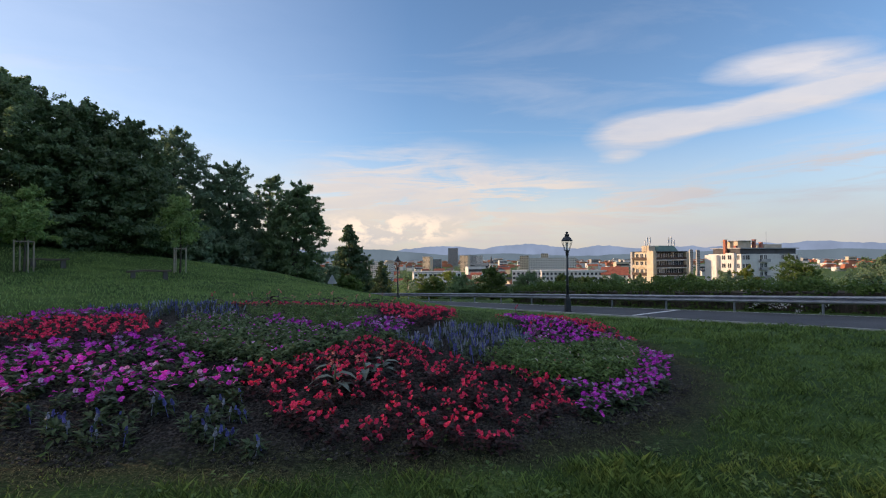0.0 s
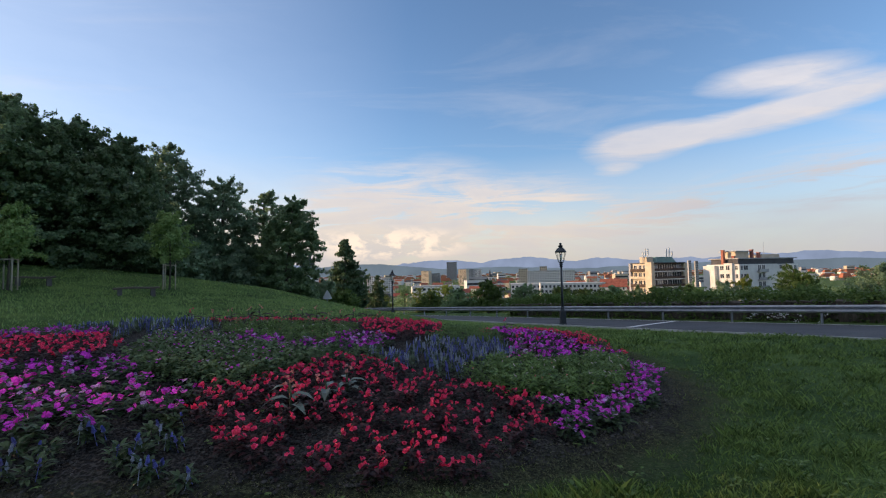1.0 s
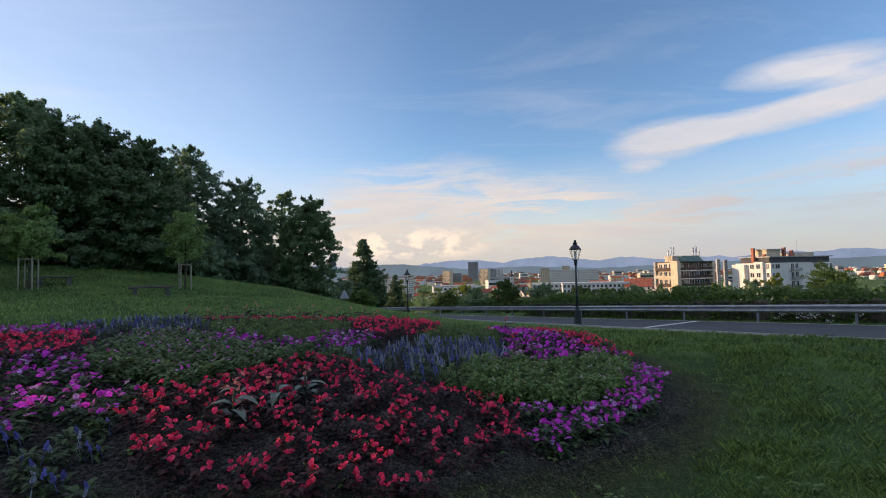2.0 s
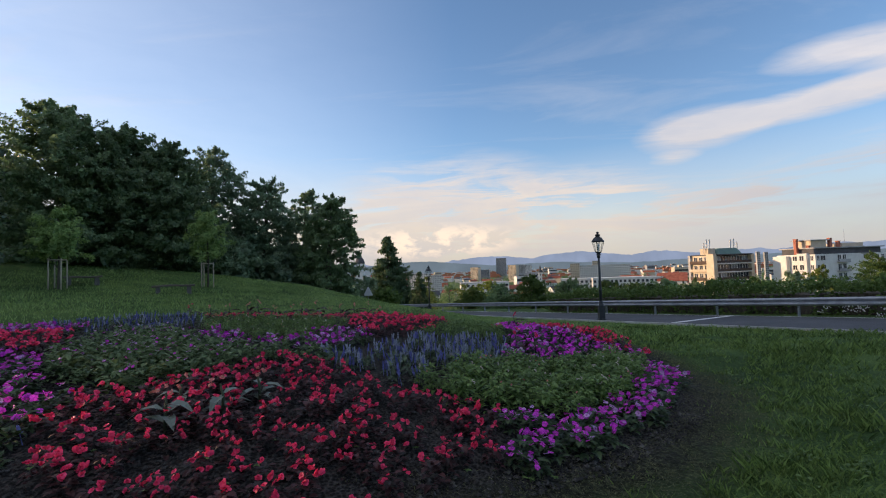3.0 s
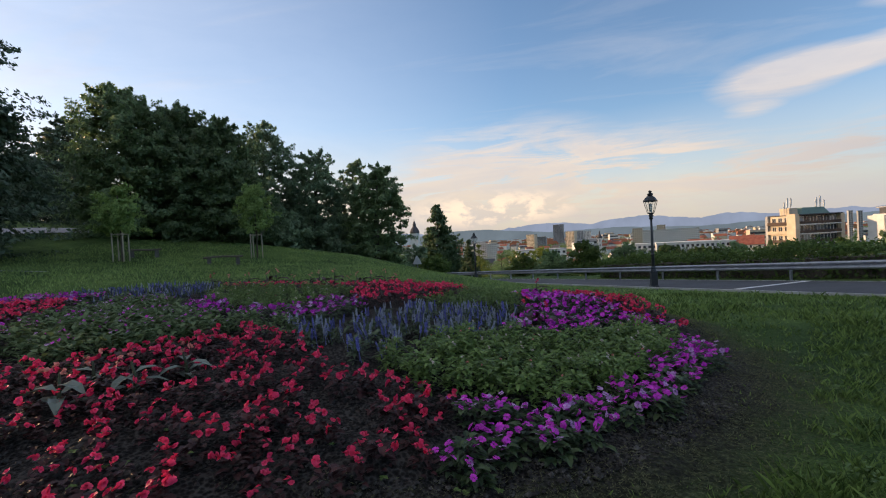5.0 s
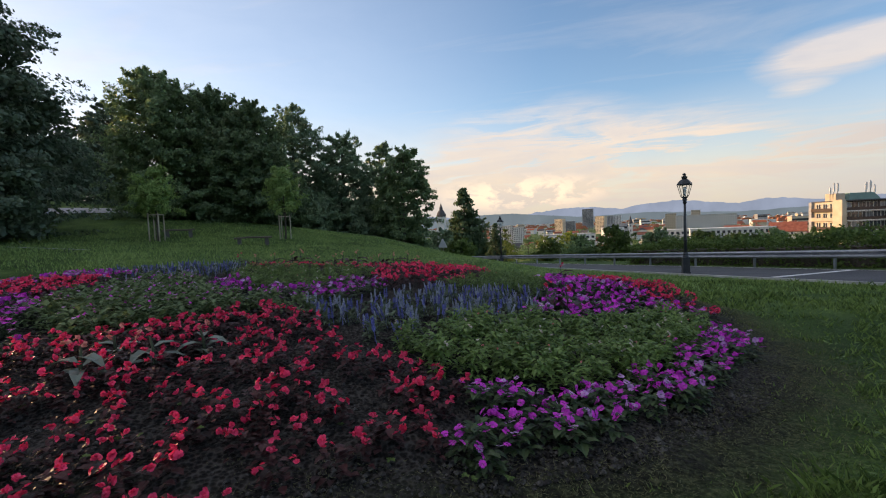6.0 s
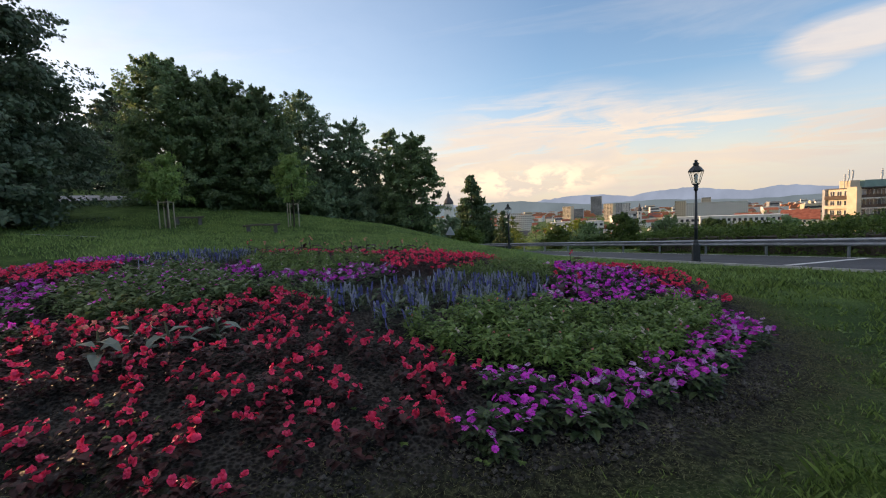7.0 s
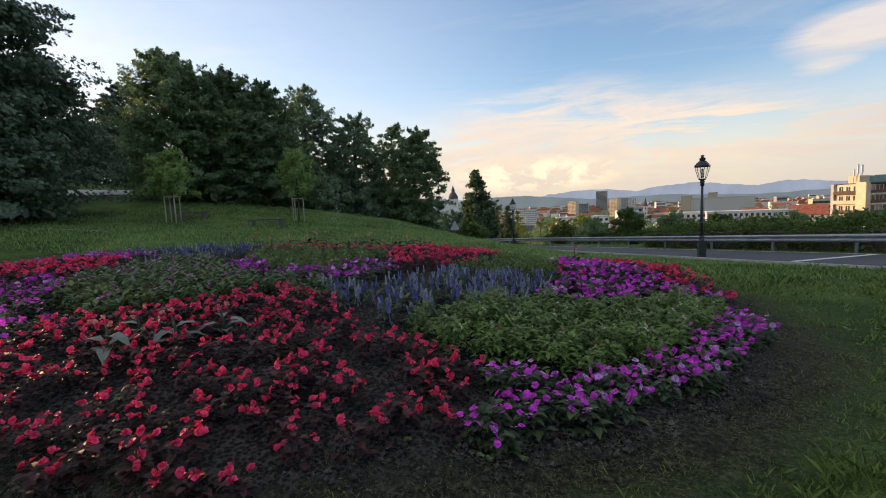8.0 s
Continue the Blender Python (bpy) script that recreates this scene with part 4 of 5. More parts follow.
slab("hospital_wing", "raised storeys on the long building", 243, 868, 14, 12, 7.0, -15, cream_render, 3.3, 4)
slab("school", "low white building with dark windows", 108, 314, 44, 14, -8.8, -12, white_render, 3.4, 16, white_render)
slab("school_wing", "low white wing with flat roof", 84, 345, 26, 14, -9.6, -12, white_render, 3.4, 8, white_render)
slab("factory_hall", "wide pale hall with a low roof", 14, 421, 44, 22, -12.5, 4, white_render, 4.0, 10, grey_render)
slab("factory_hall", "cream low building among trees", 3, 260, 22, 10, -13.5, 4, cream_render, 0, 0, grey_render)
for k, (x, top, wide) in enumerate(((-88, -6.0, 18), (-68, -4.6, 18), (-50, -8.0, 16))):
    slab("apartment_row", "white flats beyond the conifers", x, 700 - k * 14, wide, 12, top, 6, white_render, 3.0, 6, grey_render, "white flats")


def gable_house(x, y, wide, deep, wall_top, ridge, turn, wall, roof, label, group=""):
    h = thing("house", label, "house", pose(x, y, LOW - 2, 0, 0, turn), group)
    a, r = wall_top - LOW + 2, ridge - LOW + 2
    part("wall", Shape().add([(-wide / 2, -deep / 2, 0), (wide / 2, -deep / 2, 0), (wide / 2, deep / 2, 0), (-wide / 2, deep / 2, 0), (-wide / 2, -deep / 2, a), (wide / 2, -deep / 2, a),
                              (wide / 2, deep / 2, a), (-wide / 2, deep / 2, a), (-wide / 2, 0, r - 0.2), (wide / 2, 0, r - 0.2)],
                             [(0, 1, 5, 4), (2, 3, 7, 6), (1, 2, 6, 9, 5), (3, 0, 4, 8, 7)]), wall, h)
    o = 0.5
    part("roof", Shape().add([(-wide / 2 - o, -deep / 2 - o, a - 0.2), (wide / 2 + o, -deep / 2 - o, a - 0.2), (wide / 2 + o, 0, r), (-wide / 2 - o, 0, r), (wide / 2 + o, deep / 2 + o, a - 0.2), (-wide / 2 - o, deep / 2 + o, a - 0.2),
                              (-wide / 2 - o, -deep / 2 - o, a - 0.5), (wide / 2 + o, -deep / 2 - o, a - 0.5)], [(0, 1, 2, 3), (3, 2, 4, 5), (6, 7, 1, 0)]), roof, h)
    n = max(2, int(wide / 3.5)) if y < 600 else 0
    for j in range(n):
        cx = -wide / 2 + wide * (j + 0.5) / n
        for z in ((a - 2.2,) if a < 5 else (a - 2.2, a - 5.2)):
            part("window", Shape().box(cx - 0.55, -deep / 2 - 0.06, z, cx + 0.55, -deep / 2 + 0.2, z + 1.4), window_glass, h)
    part("chimney", Shape().box(wide * 0.2, 0.3, r - 1.2, wide * 0.2 + 0.7, 1.0, r + 0.9), brick_red, h)


gable_house(134.5, 304, 17, 12, -11.0, -6.0, -25, white_render, red_tile, "large house with a steep red tiled roof")
gable_house(124.5, 319, 14, 11, -11.0, -7.2, 60, cream_render, red_tile, "cream gabled house with a red roof")
gable_house(117.0, 330, 13, 11, -10.5, -7.4, -15, white_render, red_tile, "white house with a red tiled roof")


def church(x, y, label, base, top, wide, cap):
    c = thing("church_tower", label, "church", pose(x, y, base, 0, 0, -6))
    h = top - base
    part("wall", Shape().box(-wide / 2, -wide / 2, -10, wide / 2, wide / 2, h * 0.62), white_render, c)
    part("spire", Shape().lathe([(wide * 0.62, h * 0.62), (wide * 0.66, h * 0.66), (wide * 0.5, h * 0.74), (wide * 0.22, h * 0.82), (wide * 0.24, h * 0.86), (wide * 0.05, h * 0.97), (0.05, h)], 12), cap, c)
    for z in (h * 0.25, h * 0.47):
        part("window", Shape().box(-wide * 0.12, -wide / 2 - 0.05, z, wide * 0.12, -wide / 2 + 0.2, z + h * 0.09), window_glass, c)


church(93.8, 595, "small white church tower among roofs", -24.0, 3.0, 4.6, dark_roof)
church(-71.4, 293, "white church tower with a dark onion cap", -8.0, 16.0, 5.0, dark_roof)


def far_town():
    rng = np.random.default_rng(91)
    kinds = [(white_render, red_tile), (cream_render, red_tile), (cream_render, red_tile), (white_render, dark_roof)]
    for k in range(100):
        d = 430 + 1100 * rng.random() ** 1.2
        a = radians(-12 + 47 * rng.random())
        x, y = d * math.sin(a), d * math.cos(a)
        wall, roof = kinds[rng.integers(4)]
        lift = 0.003 * (d - 400)
        low = LOW + 3.5 + 5 * rng.random() + lift
        gable_house(x, y, 10 + 16 * rng.random(), 9 + 4 * rng.random(), low, low + 3.0 + 2.0 * rng.random(), rng.random() * 70 - 35, wall, roof, "small town house with a pitched roof", "town houses")
    for k in range(40):
        d = 700 + 2100 * rng.random()
        a = radians(-14 + 62 * rng.random())
        top = LOW + 10 + 9 * rng.random() + 0.004 * d
        slab("apartment_row", "plain flats in the far town", d * math.sin(a), d * math.cos(a), 22 + 30 * rng.random(), 13, top, rng.random() * 40 - 20, (white_render, cream_render, grey_render)[k % 3], 9.0, 0, None, "flats in the far town")
    centres, sizes = [], []
    for k in range(900):
        d = 170 + 2300 * rng.random() ** 1.5
        a = radians(-16 + 66 * rng.random())
        x, y = d * math.sin(a), d * math.cos(a)
        n = 3
        for j in range(n):
            centres.append((x + rng.normal() * 4, y + rng.normal() * 4, max(ground(x, y), LOW) + 3 + 4.5 * rng.random()))
            sizes.append(3.0 + 2.5 * rng.random())
    tagged(part("town_trees", leaves(rng, centres, sizes, 60000, 1.5, 0.8), mid_leaf), "green treetops between the houses of the town", "trees", kind="stuff")
    centres, sizes = [], []
    for k in range(160):
        d, a = 120 + 260 * rng.random(), radians(-9 + 56 * rng.random())
        x, y = d * math.sin(a), d * math.cos(a)
        centres.append((x, y, -15.5 - 7 * rng.random()))
        sizes.append(2.6 + 2.0 * rng.random())
    tagged(part("slope_trees", leaves(rng, centres, sizes, 26000, 0.8, 0.9), hedge_leaf), "dense treetops on the slope below the road", "trees", kind="stuff")


far_town()


def far_roofs():
    """Roofs and treetops so far off that none can be told from the next."""
    rng = np.random.default_rng(92)
    for mat, name, label, count in ((red_tile, "far_roofs", "red roofs in the distance", 420), (white_render, "far_houses", "pale houses in the distance", 420)):
        shape = Shape()
        for k in range(count):
            d, a = 1300 + 2600 * rng.random(), radians(-20 + 75 * rng.random())
            x, y, wd = d * math.sin(a), d * math.cos(a), 9 + 16 * rng.random()
            z = ground(x, y)
            if mat is red_tile:
                shape.box(x - wd, y - 6, z + 6, x + wd, y + 6, z + 12 + 5 * rng.random(), taper=0.55)
            else:
                shape.box(x - wd, y - 6, z - 1, x + wd, y + 6, z + 8 + 9 * rng.random())
        tagged(part(name, shape, mat), label, "houses", kind="stuff")
    centres, sizes = [], []
    for k in range(700):
        d, a = 1200 + 2800 * rng.random(), radians(-20 + 75 * rng.random())
        x, y = d * math.sin(a), d * math.cos(a)
        centres.append((x, y, ground(x, y) + 5))
        sizes.append(7 + 6 * rng.random())
    tagged(part("far_trees", leaves(rng, centres, sizes, 30000, 3.5, 0.6), hedge_leaf), "treetops in the far plain", "trees", kind="stuff")


far_roofs()


def ridge(name, label, far, peaks, colour, seed, rough):
    """A line of hills so far off that it never shifts; it glows in a hazed colour."""
    m = bpy.data.materials.new(name)
    m.use_nodes = True
    n = Nodes(m.node_tree)
    # haze and daylight are put into this emitted colour
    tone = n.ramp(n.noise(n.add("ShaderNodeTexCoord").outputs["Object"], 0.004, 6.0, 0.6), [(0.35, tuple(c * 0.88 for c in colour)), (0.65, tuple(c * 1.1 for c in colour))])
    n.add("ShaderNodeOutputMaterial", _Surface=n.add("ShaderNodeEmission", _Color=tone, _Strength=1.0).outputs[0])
    shape, count = Shape(), 520
    for k in range(count + 1):
        deg = -75 + 150 * k / count
        h = 8.0
        for at, tall, wide in peaks:
            h = max(h, tall * math.exp(-((deg - at) / wide) ** 2))
        h += rough * (noise.noise(Vector((deg * 0.23, seed, 0))) + 0.5 * noise.noise(Vector((deg * 0.7, seed, 0))) + 0.3 * noise.noise(Vector((deg * 1.7, seed, 0))) + 0.15 * noise.noise(Vector((deg * 4.1, seed, 0))))
        a = radians(deg)
        x, y = far * math.sin(a), far * math.cos(a)
        shape.v += [(x, y, -140.0), (x, y, h), (x * 1.03, y * 1.03, h * 0.6)]
    shape.f = [(3 * k + i, 3 * k + 3 + i, 3 * k + 4 + i, 3 * k + 1 + i) for k in range(count) for i in (0, 1)]
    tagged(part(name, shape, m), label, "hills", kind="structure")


ridge("far_mountains_backdrop", "mountain range on the horizon, glowing in painted blue haze", 4550, ((13, 126, 8), (3, 112, 10), (23, 112, 4.5), (30, 86, 8), (38, 104, 7), (44, 110, 7), (55, 90, 10), (-20, 85, 14)), (0.120, 0.145, 0.195), 3.0, 24)
ridge("near_hills_backdrop", "wooded hills beyond the town, glowing grey-green with haze painted in", 4100, ((-7, 78, 9), (-26, 70, 12), (10, 30, 8), (40, 42, 14), (64, 60, 10)), (0.070, 0.090, 0.105), 9.0, 9)


# ---------------------------------------------------------------- the flower bed
bronze_leaf = leaf_material("bronze_leaves", (0.016, 0.009, 0.009), (0.066, 0.021, 0.021), 0.15, 0.5, 0.5, 6.0)
red_petal = leaf_material("coral_red_petals", (0.60, 0.015, 0.075), (0.94, 0.092, 0.22), 0.25, 0.35, 0.5, 9.0)
purple_petal = leaf_material("magenta_petals", (0.40, 0.014, 0.40), (0.80, 0.070, 0.70), 0.3, 0.4, 0.5, 9.0)
lilac_petal = leaf_material("pale_lilac_petals", (0.42, 0.16, 0.50), (0.66, 0.40, 0.70), 0.3, 0.3, 0.5, 9.0)
pink_petal = leaf_material("salmon_petals", (0.52, 0.16, 0.14), (0.80, 0.36, 0.30), 0.3, 0.3, 0.5, 9.0)
blue_petal = leaf_material("blue_violet_petals", (0.11, 0.115, 0.36), (0.27, 0.28, 0.62), 0.2, 0.5, 0.6, 20.0)
silver_petal = leaf_material("silvery_blue_petals", (0.26, 0.29, 0.38), (0.50, 0.52, 0.60), 0.2, 0.3, 0.6, 20.0)
cream_petal = leaf_material("cream_petals", (0.48, 0.40, 0.36), (0.68, 0.62, 0.56), 0.3, 0.2, 0.6, 9.0)
herb_leaf = leaf_material("dark_green_leaves", (0.022, 0.044, 0.018), (0.070, 0.108, 0.042), 0.2, 0.4, 0.45, 6.0)
bright_leaf = leaf_material("fresh_green_leaves", (0.070, 0.130, 0.030), (0.20, 0.30, 0.085), 0.3, 0.35, 0.5, 6.0)
sage_leaf = leaf_material("grey_green_leaves", (0.052, 0.085, 0.044), (0.130, 0.170, 0.098), 0.2, 0.35, 0.6, 6.0)
soft_leaf = leaf_material("soft_green_leaves", (0.070, 0.118, 0.046), (0.175, 0.245, 0.105), 0.3, 0.3, 0.6, 6.0)
canna_leaf = leaf_material("canna_leaves", (0.075, 0.105, 0.080), (0.190, 0.225, 0.185), 0.15, 0.3, 0.35, 3.0)
stem_green = material("stem_green", [(0.03, 0.045, 0.02), (0.06, 0.075, 0.035)], 8.0, 0.7, vary=0.2)


def leaf_blade(shape, base, way, length, wide, curl=0.25, up=Vector((0, 0, 1))):
    """A pointed leaf with a folded midrib, six points."""
    way = Vector(way).normalized()
    side = way.cross(up).normalized() if abs(way.dot(up)) < 0.98 else Vector((1, 0, 0))
    lift = side.cross(way)
    b = Vector(base)
    m1, m2, tip = b + way * length * 0.35 - lift * 0.02 * length, b + way * length * 0.72 - lift * curl * length * 0.35, b + way * length - lift * curl * length
    pts = [b, m1 + side * wide + lift * wide * 0.35, m1, m1 - side * wide + lift * wide * 0.35,
           m2 + side * wide * 0.78 + lift * wide * 0.25, m2, m2 - side * wide * 0.78 + lift * wide * 0.25, tip]
    shape.add(pts, [(0, 2, 1), (0, 3, 2), (1, 2, 5, 4), (2, 3, 6, 5), (4, 5, 7), (5, 6, 7)])


def bush_leaves(rng, count, radius, tall, length, ratio=0.33, low=0.02, rise=0.5):
    shape = Shape()
    for k in range(count):
        a, f = rng.random() * 2 * math.pi, rng.random()
        z = low + tall * f
        d = radius * (1 - 0.55 * f) * rng.random() ** 0.5
        base = (d * 0.75 * math.cos(a), d * 0.75 * math.sin(a), z)
        b = a + rng.normal() * 0.6
        way = (math.cos(b), math.sin(b), rise * (rng.random() * 1.4 - 0.35))
        size = length * (0.65 + 0.6 * rng.random())
        leaf_blade(shape, base, way, size, size * ratio, 0.1 + 0.35 * rng.random())
    return shape


def impatiens_flower(rng, size):
    """Five broad notched petals, a little cupped, facing up and out."""
    shape = Shape()
    turn = rng.random() * 6.28
    for k in range(5):
        a = turn + 2 * math.pi * k / 5
        c, s = math.cos(a), math.sin(a)
        pts = []
        for d, o, z in ((0.06, 0, 0), (0.62, 0.46, 0.06), (1.0, 0.30, 0.02), (0.90, 0.0, 0.04), (1.0, -0.30, 0.02), (0.62, -0.46, 0.06)):
            d, o, z = d * size, o * size * (0.95 + 0.15 * rng.random()), z * size + 0.06 * size * rng.normal()
            pts.append((d * c - o * s, d * s + o * c, z + 0.004 * (k % 2)))
        shape.add(pts, [(0, 1, 2, 3), (0, 3, 4, 5)])
    return shape


def begonia_flower(rng, size):
    """A nodding cluster of a few double blossoms, each a bowl of rounded petals round a tight heart."""
    shape = Shape()
    for n in range(3):
        cx, cy, cz = rng.normal() * size * 0.75, rng.normal() * size * 0.75, rng.normal() * size * 0.45
        turn, face = rng.random() * 6.28, Matrix.Rotation(rng.normal() * 0.7, 3, "X") @ Matrix.Rotation(rng.normal() * 0.7, 3, "Y")
        for ring, (tip, many, reach) in enumerate(((0.45, 5, 0.95), (1.5, 4, 0.62))):
            for k in range(many):
                a = turn + 6.283 * (k + 0.5 * ring) / many
                long = size * reach * (0.85 + 0.3 * rng.random())
                c, s = math.cos(a), math.sin(a)
                pts = []
                for d, o, z in ((0.0, 0, 0), (0.45, 0.44, 0.28), (0.92, 0.30, 0.62), (1.04, 0.0, 0.58), (0.92, -0.30, 0.62), (0.45, -0.44, 0.28)):
                    d, o, z = d * long / (0.6 + 0.5 * tip), o * long * 1.45, z * long * tip
                    pts.append(Vector((cx, cy, cz)) + face @ Vector((d * c - o * s, d * s + o * c, z)))
                shape.add(pts, [(0, 1, 2, 3), (0, 3, 4, 5)])
    return shape


def salvia_spike(rng, tall):
    """Whorls of little lipped flowers up a thin stalk."""
    shape = Shape()
    for k in range(9):
        z = tall * (0.12 + 0.88 * k / 9)
        rad = 0.010 * (1.25 - 0.85 * k / 9)
        for j in range(4):
            a = 1.57 * j + 0.7 * k + rng.random() * 0.5
            c, s = math.cos(a), math.sin(a)
            x = rad * (0.9 + 0.5 * rng.random())
            shape.add([(0, 0, z - 0.008), (x * c - 0.007 * s, x * s + 0.007 * c, z + 0.004), (1.25 * x * c, 1.25 * x * s, z + 0.014), (x * c + 0.007 * s, x * s - 0.007 * c, z + 0.004)], [(0, 1, 2, 3)])
    shape.tube([(0, 0, -0.1), (0, 0, tall)], [0.004, 0.002], 4)
    return shape


def make_kind(name, label, leaf, leaf_shape, flower, flower_mats, group, seed, variants=4, flowers=(3, 6), spread=0.09, tops=(0.16, 0.26), tilt=35, flower_name="blossom", flower_label=""):
    """Ways in which one sort of plant grows: its leaves, and where its flowers sit."""
    kinds = []
    for k in range(variants):
        rng = np.random.default_rng(seed + k)
        body = leaf_shape(rng).mesh("foliage", leaf)
        blooms = [flower(rng).mesh(flower_name, flower_mats[(k + j) % len(flower_mats)]) for j in range(3)] if flower else []
        spots = []
        for j in range(rng.integers(*flowers) if flower else 0):
            a, d = rng.random() * 6.28, spread * rng.random() ** 0.5
            z = tops[0] + (tops[1] - tops[0]) * rng.random()
            spots.append((j % 3, pose(d * math.cos(a), d * math.sin(a), z, rng.normal() * tilt * 0.6, rng.normal() * tilt * 0.6, math.degrees(a))))
        kinds.append((body, blooms, spots))
    return dict(name=name, label=label, leaf=leaf, kinds=kinds, group=group, flower_name=flower_name, flower_label=flower_label)


def inside(poly, x, y):
    hit, j = False, len(poly) - 1
    for i in range(len(poly)):
        (ax, ay), (bx, by) = poly[i], poly[j]
        if (ay > y) != (by > y) and x < (bx - ax) * (y - ay) / (by - ay) + ax:
            hit = not hit
        j = i
    return hit


def plant(kind, poly, gap, seed, scale=1.0, keep=1.0, jitter=0.38, joined="", bare=()):
    """Sets plants in staggered rows over one part of the bed."""
    rng = np.random.default_rng(seed)
    xs, ys = [p[0] for p in poly], [p[1] for p in poly]
    row, y = 0, min(ys)
    patch, bloom = Shape(), {}
    while y < max(ys):
        x = min(xs) + (gap / 2 if row % 2 else 0)
        while x < max(xs):
            px, py = x + rng.normal() * gap * jitter * 0.5, y + rng.normal() * gap * jitter * 0.5
            size, spin, which, luck = scale * (0.85 + 0.3 * rng.random()), rng.random() * 360, rng.integers(len(kind["kinds"])), rng.random()
            x += gap
            if not inside(poly, px, py) or luck > keep or any(math.hypot(px - bx, py - by) < rad for bx, by, rad in bare):
                continue
            body, blooms, spots = kind["kinds"][which]
            at = stand(px, py, spin, 0.01)
            if joined:
                m = at @ Matrix.Diagonal((size, size, size, 1))
                patch.add([m @ v.co for v in body.vertices], [tuple(q.vertices) for q in body.polygons])
                for j, spot in spots:
                    mat = blooms[j].materials[0]
                    bloom.setdefault(mat.name, (mat, Shape()))[1].add([m @ spot @ v.co for v in blooms[j].vertices], [tuple(q.vertices) for q in blooms[j].polygons])
                continue
            base = thing(kind["name"], kind["label"], "plant", at @ Matrix.Diagonal((size, size, size, 1)), kind["group"])
            part("foliage", body, kind["leaf"], base)
            for j, spot in spots:
                part(kind["flower_name"], blooms[j], None, base, kind["flower_label"], at=spot)
        y += gap * 0.87
        row += 1
    if joined:
        whole = tagged(part(joined, patch, kind["leaf"]), kind["label"].replace(" plant", " plants"), "plants", kind="stuff")
        for mat, shape in bloom.values():
            tagged(part(kind["flower_name"], shape, mat, whole), kind="stuff")


begonia = make_kind("begonia_plant", "red begonia with dark bronze leaves planted in soil", bronze_leaf,
                    lambda g: bush_leaves(g, 34, 0.11, 0.14, 0.056, 0.36), lambda g: begonia_flower(g, 0.0165), [red_petal], "begonias in the bed", 100, 6, (2, 6), 0.11, (0.14, 0.21))
impatiens = make_kind("impatiens_plant", "magenta busy lizzie with dark green leaves", herb_leaf,
                      lambda g: bush_leaves(g, 60, 0.135, 0.14, 0.068, 0.30), lambda g: impatiens_flower(g, 0.026), [purple_petal, purple_petal, purple_petal, purple_petal, purple_petal, lilac_petal, purple_petal, purple_petal], "busy lizzies in the bed", 200, 6, (7, 11), 0.14, (0.13, 0.20), 50)
salvia = make_kind("salvia_plant", "blue salvia with upright flower spikes", sage_leaf,
                   lambda g: bush_leaves(g, 44, 0.11, 0.15, 0.085, 0.2, rise=1.2), lambda g: salvia_spike(g, 0.13), [blue_petal, blue_petal, silver_petal], "salvias in the bed", 300, 5, (3, 6), 0.10, (0.10, 0.17), 18, "flower_spike")
young = make_kind("salvia_plant", "young blue salvia with few small spikes", herb_leaf,
                  lambda g: bush_leaves(g, 46, 0.13, 0.12, 0.095, 0.2, rise=1.1), lambda g: salvia_spike(g, 0.065), [blue_petal, blue_petal, silver_petal], "salvias in the bed", 320, 4, (1, 5), 0.10, (0.08, 0.14), 18, "flower_spike")
silver = make_kind("salvia_plant", "silvery blue salvia with pale flower spikes", sage_leaf,
                   lambda g: bush_leaves(g, 40, 0.11, 0.14, 0.085, 0.2, rise=1.2), lambda g: salvia_spike(g, 0.13), [silver_petal], "salvias in the bed", 340, 3, (4, 7), 0.08, (0.10, 0.17), 16, "flower_spike")
spider = make_kind("cleome_plant", "bushy fresh green plant with few cream flowers", bright_leaf,
                   lambda g: bush_leaves(g, 130, 0.17, 0.22, 0.058, 0.24, rise=0.9), lambda g: begonia_flower(g, 0.007), [cream_petal, cream_petal, pink_petal], "green plants in the bed", 400, 5, (0, 3), 0.12, (0.24, 0.29))
verbena = make_kind("verbena_plant", "low green plant dotted with small violet flowers", soft_leaf,
                    lambda g: bush_leaves(g, 60, 0.16, 0.20, 0.07, 0.26, rise=0.9), lambda g: impatiens_flower(g, 0.014), [lilac_petal, purple_petal], "violet-dotted plants in the bed", 500, 5, (1, 4), 0.14, (0.20, 0.27))
olive = make_kind("lavender_plant", "low olive-green bushy plant without flowers", bright_leaf,
                  lambda g: bush_leaves(g, 70, 0.17, 0.20, 0.06, 0.22, rise=1.1), None, [], "olive plants in the bed", 560, 3)

RED = [(-1.73, 4.33), (-1.9, 4.65), (-1.64, 4.94), (-1.43, 5.18), (-1.1, 5.59), (-0.68, 6.3), (-0.3, 6.13), (0.08, 5.8), (0.82, 5.44), (1.26, 5.36), (1.52, 5.12), (1.56, 4.3), (1.0, 3.8), (0.4, 3.5), (-0.4, 3.45), (-1.1, 3.6)]
RIM = [(1.5, 4.69), (1.61, 5.05), (1.76, 5.3), (2.11, 5.25), (2.3, 5.43), (2.58, 5.59), (3.01, 6.19), (3.49, 7.05), (3.92, 7.96), (4.16, 7.99), (3.95, 6.85), (3.53, 6.15), (3.07, 5.62), (2.63, 5.15), (2.11, 4.68), (1.64, 4.3)]
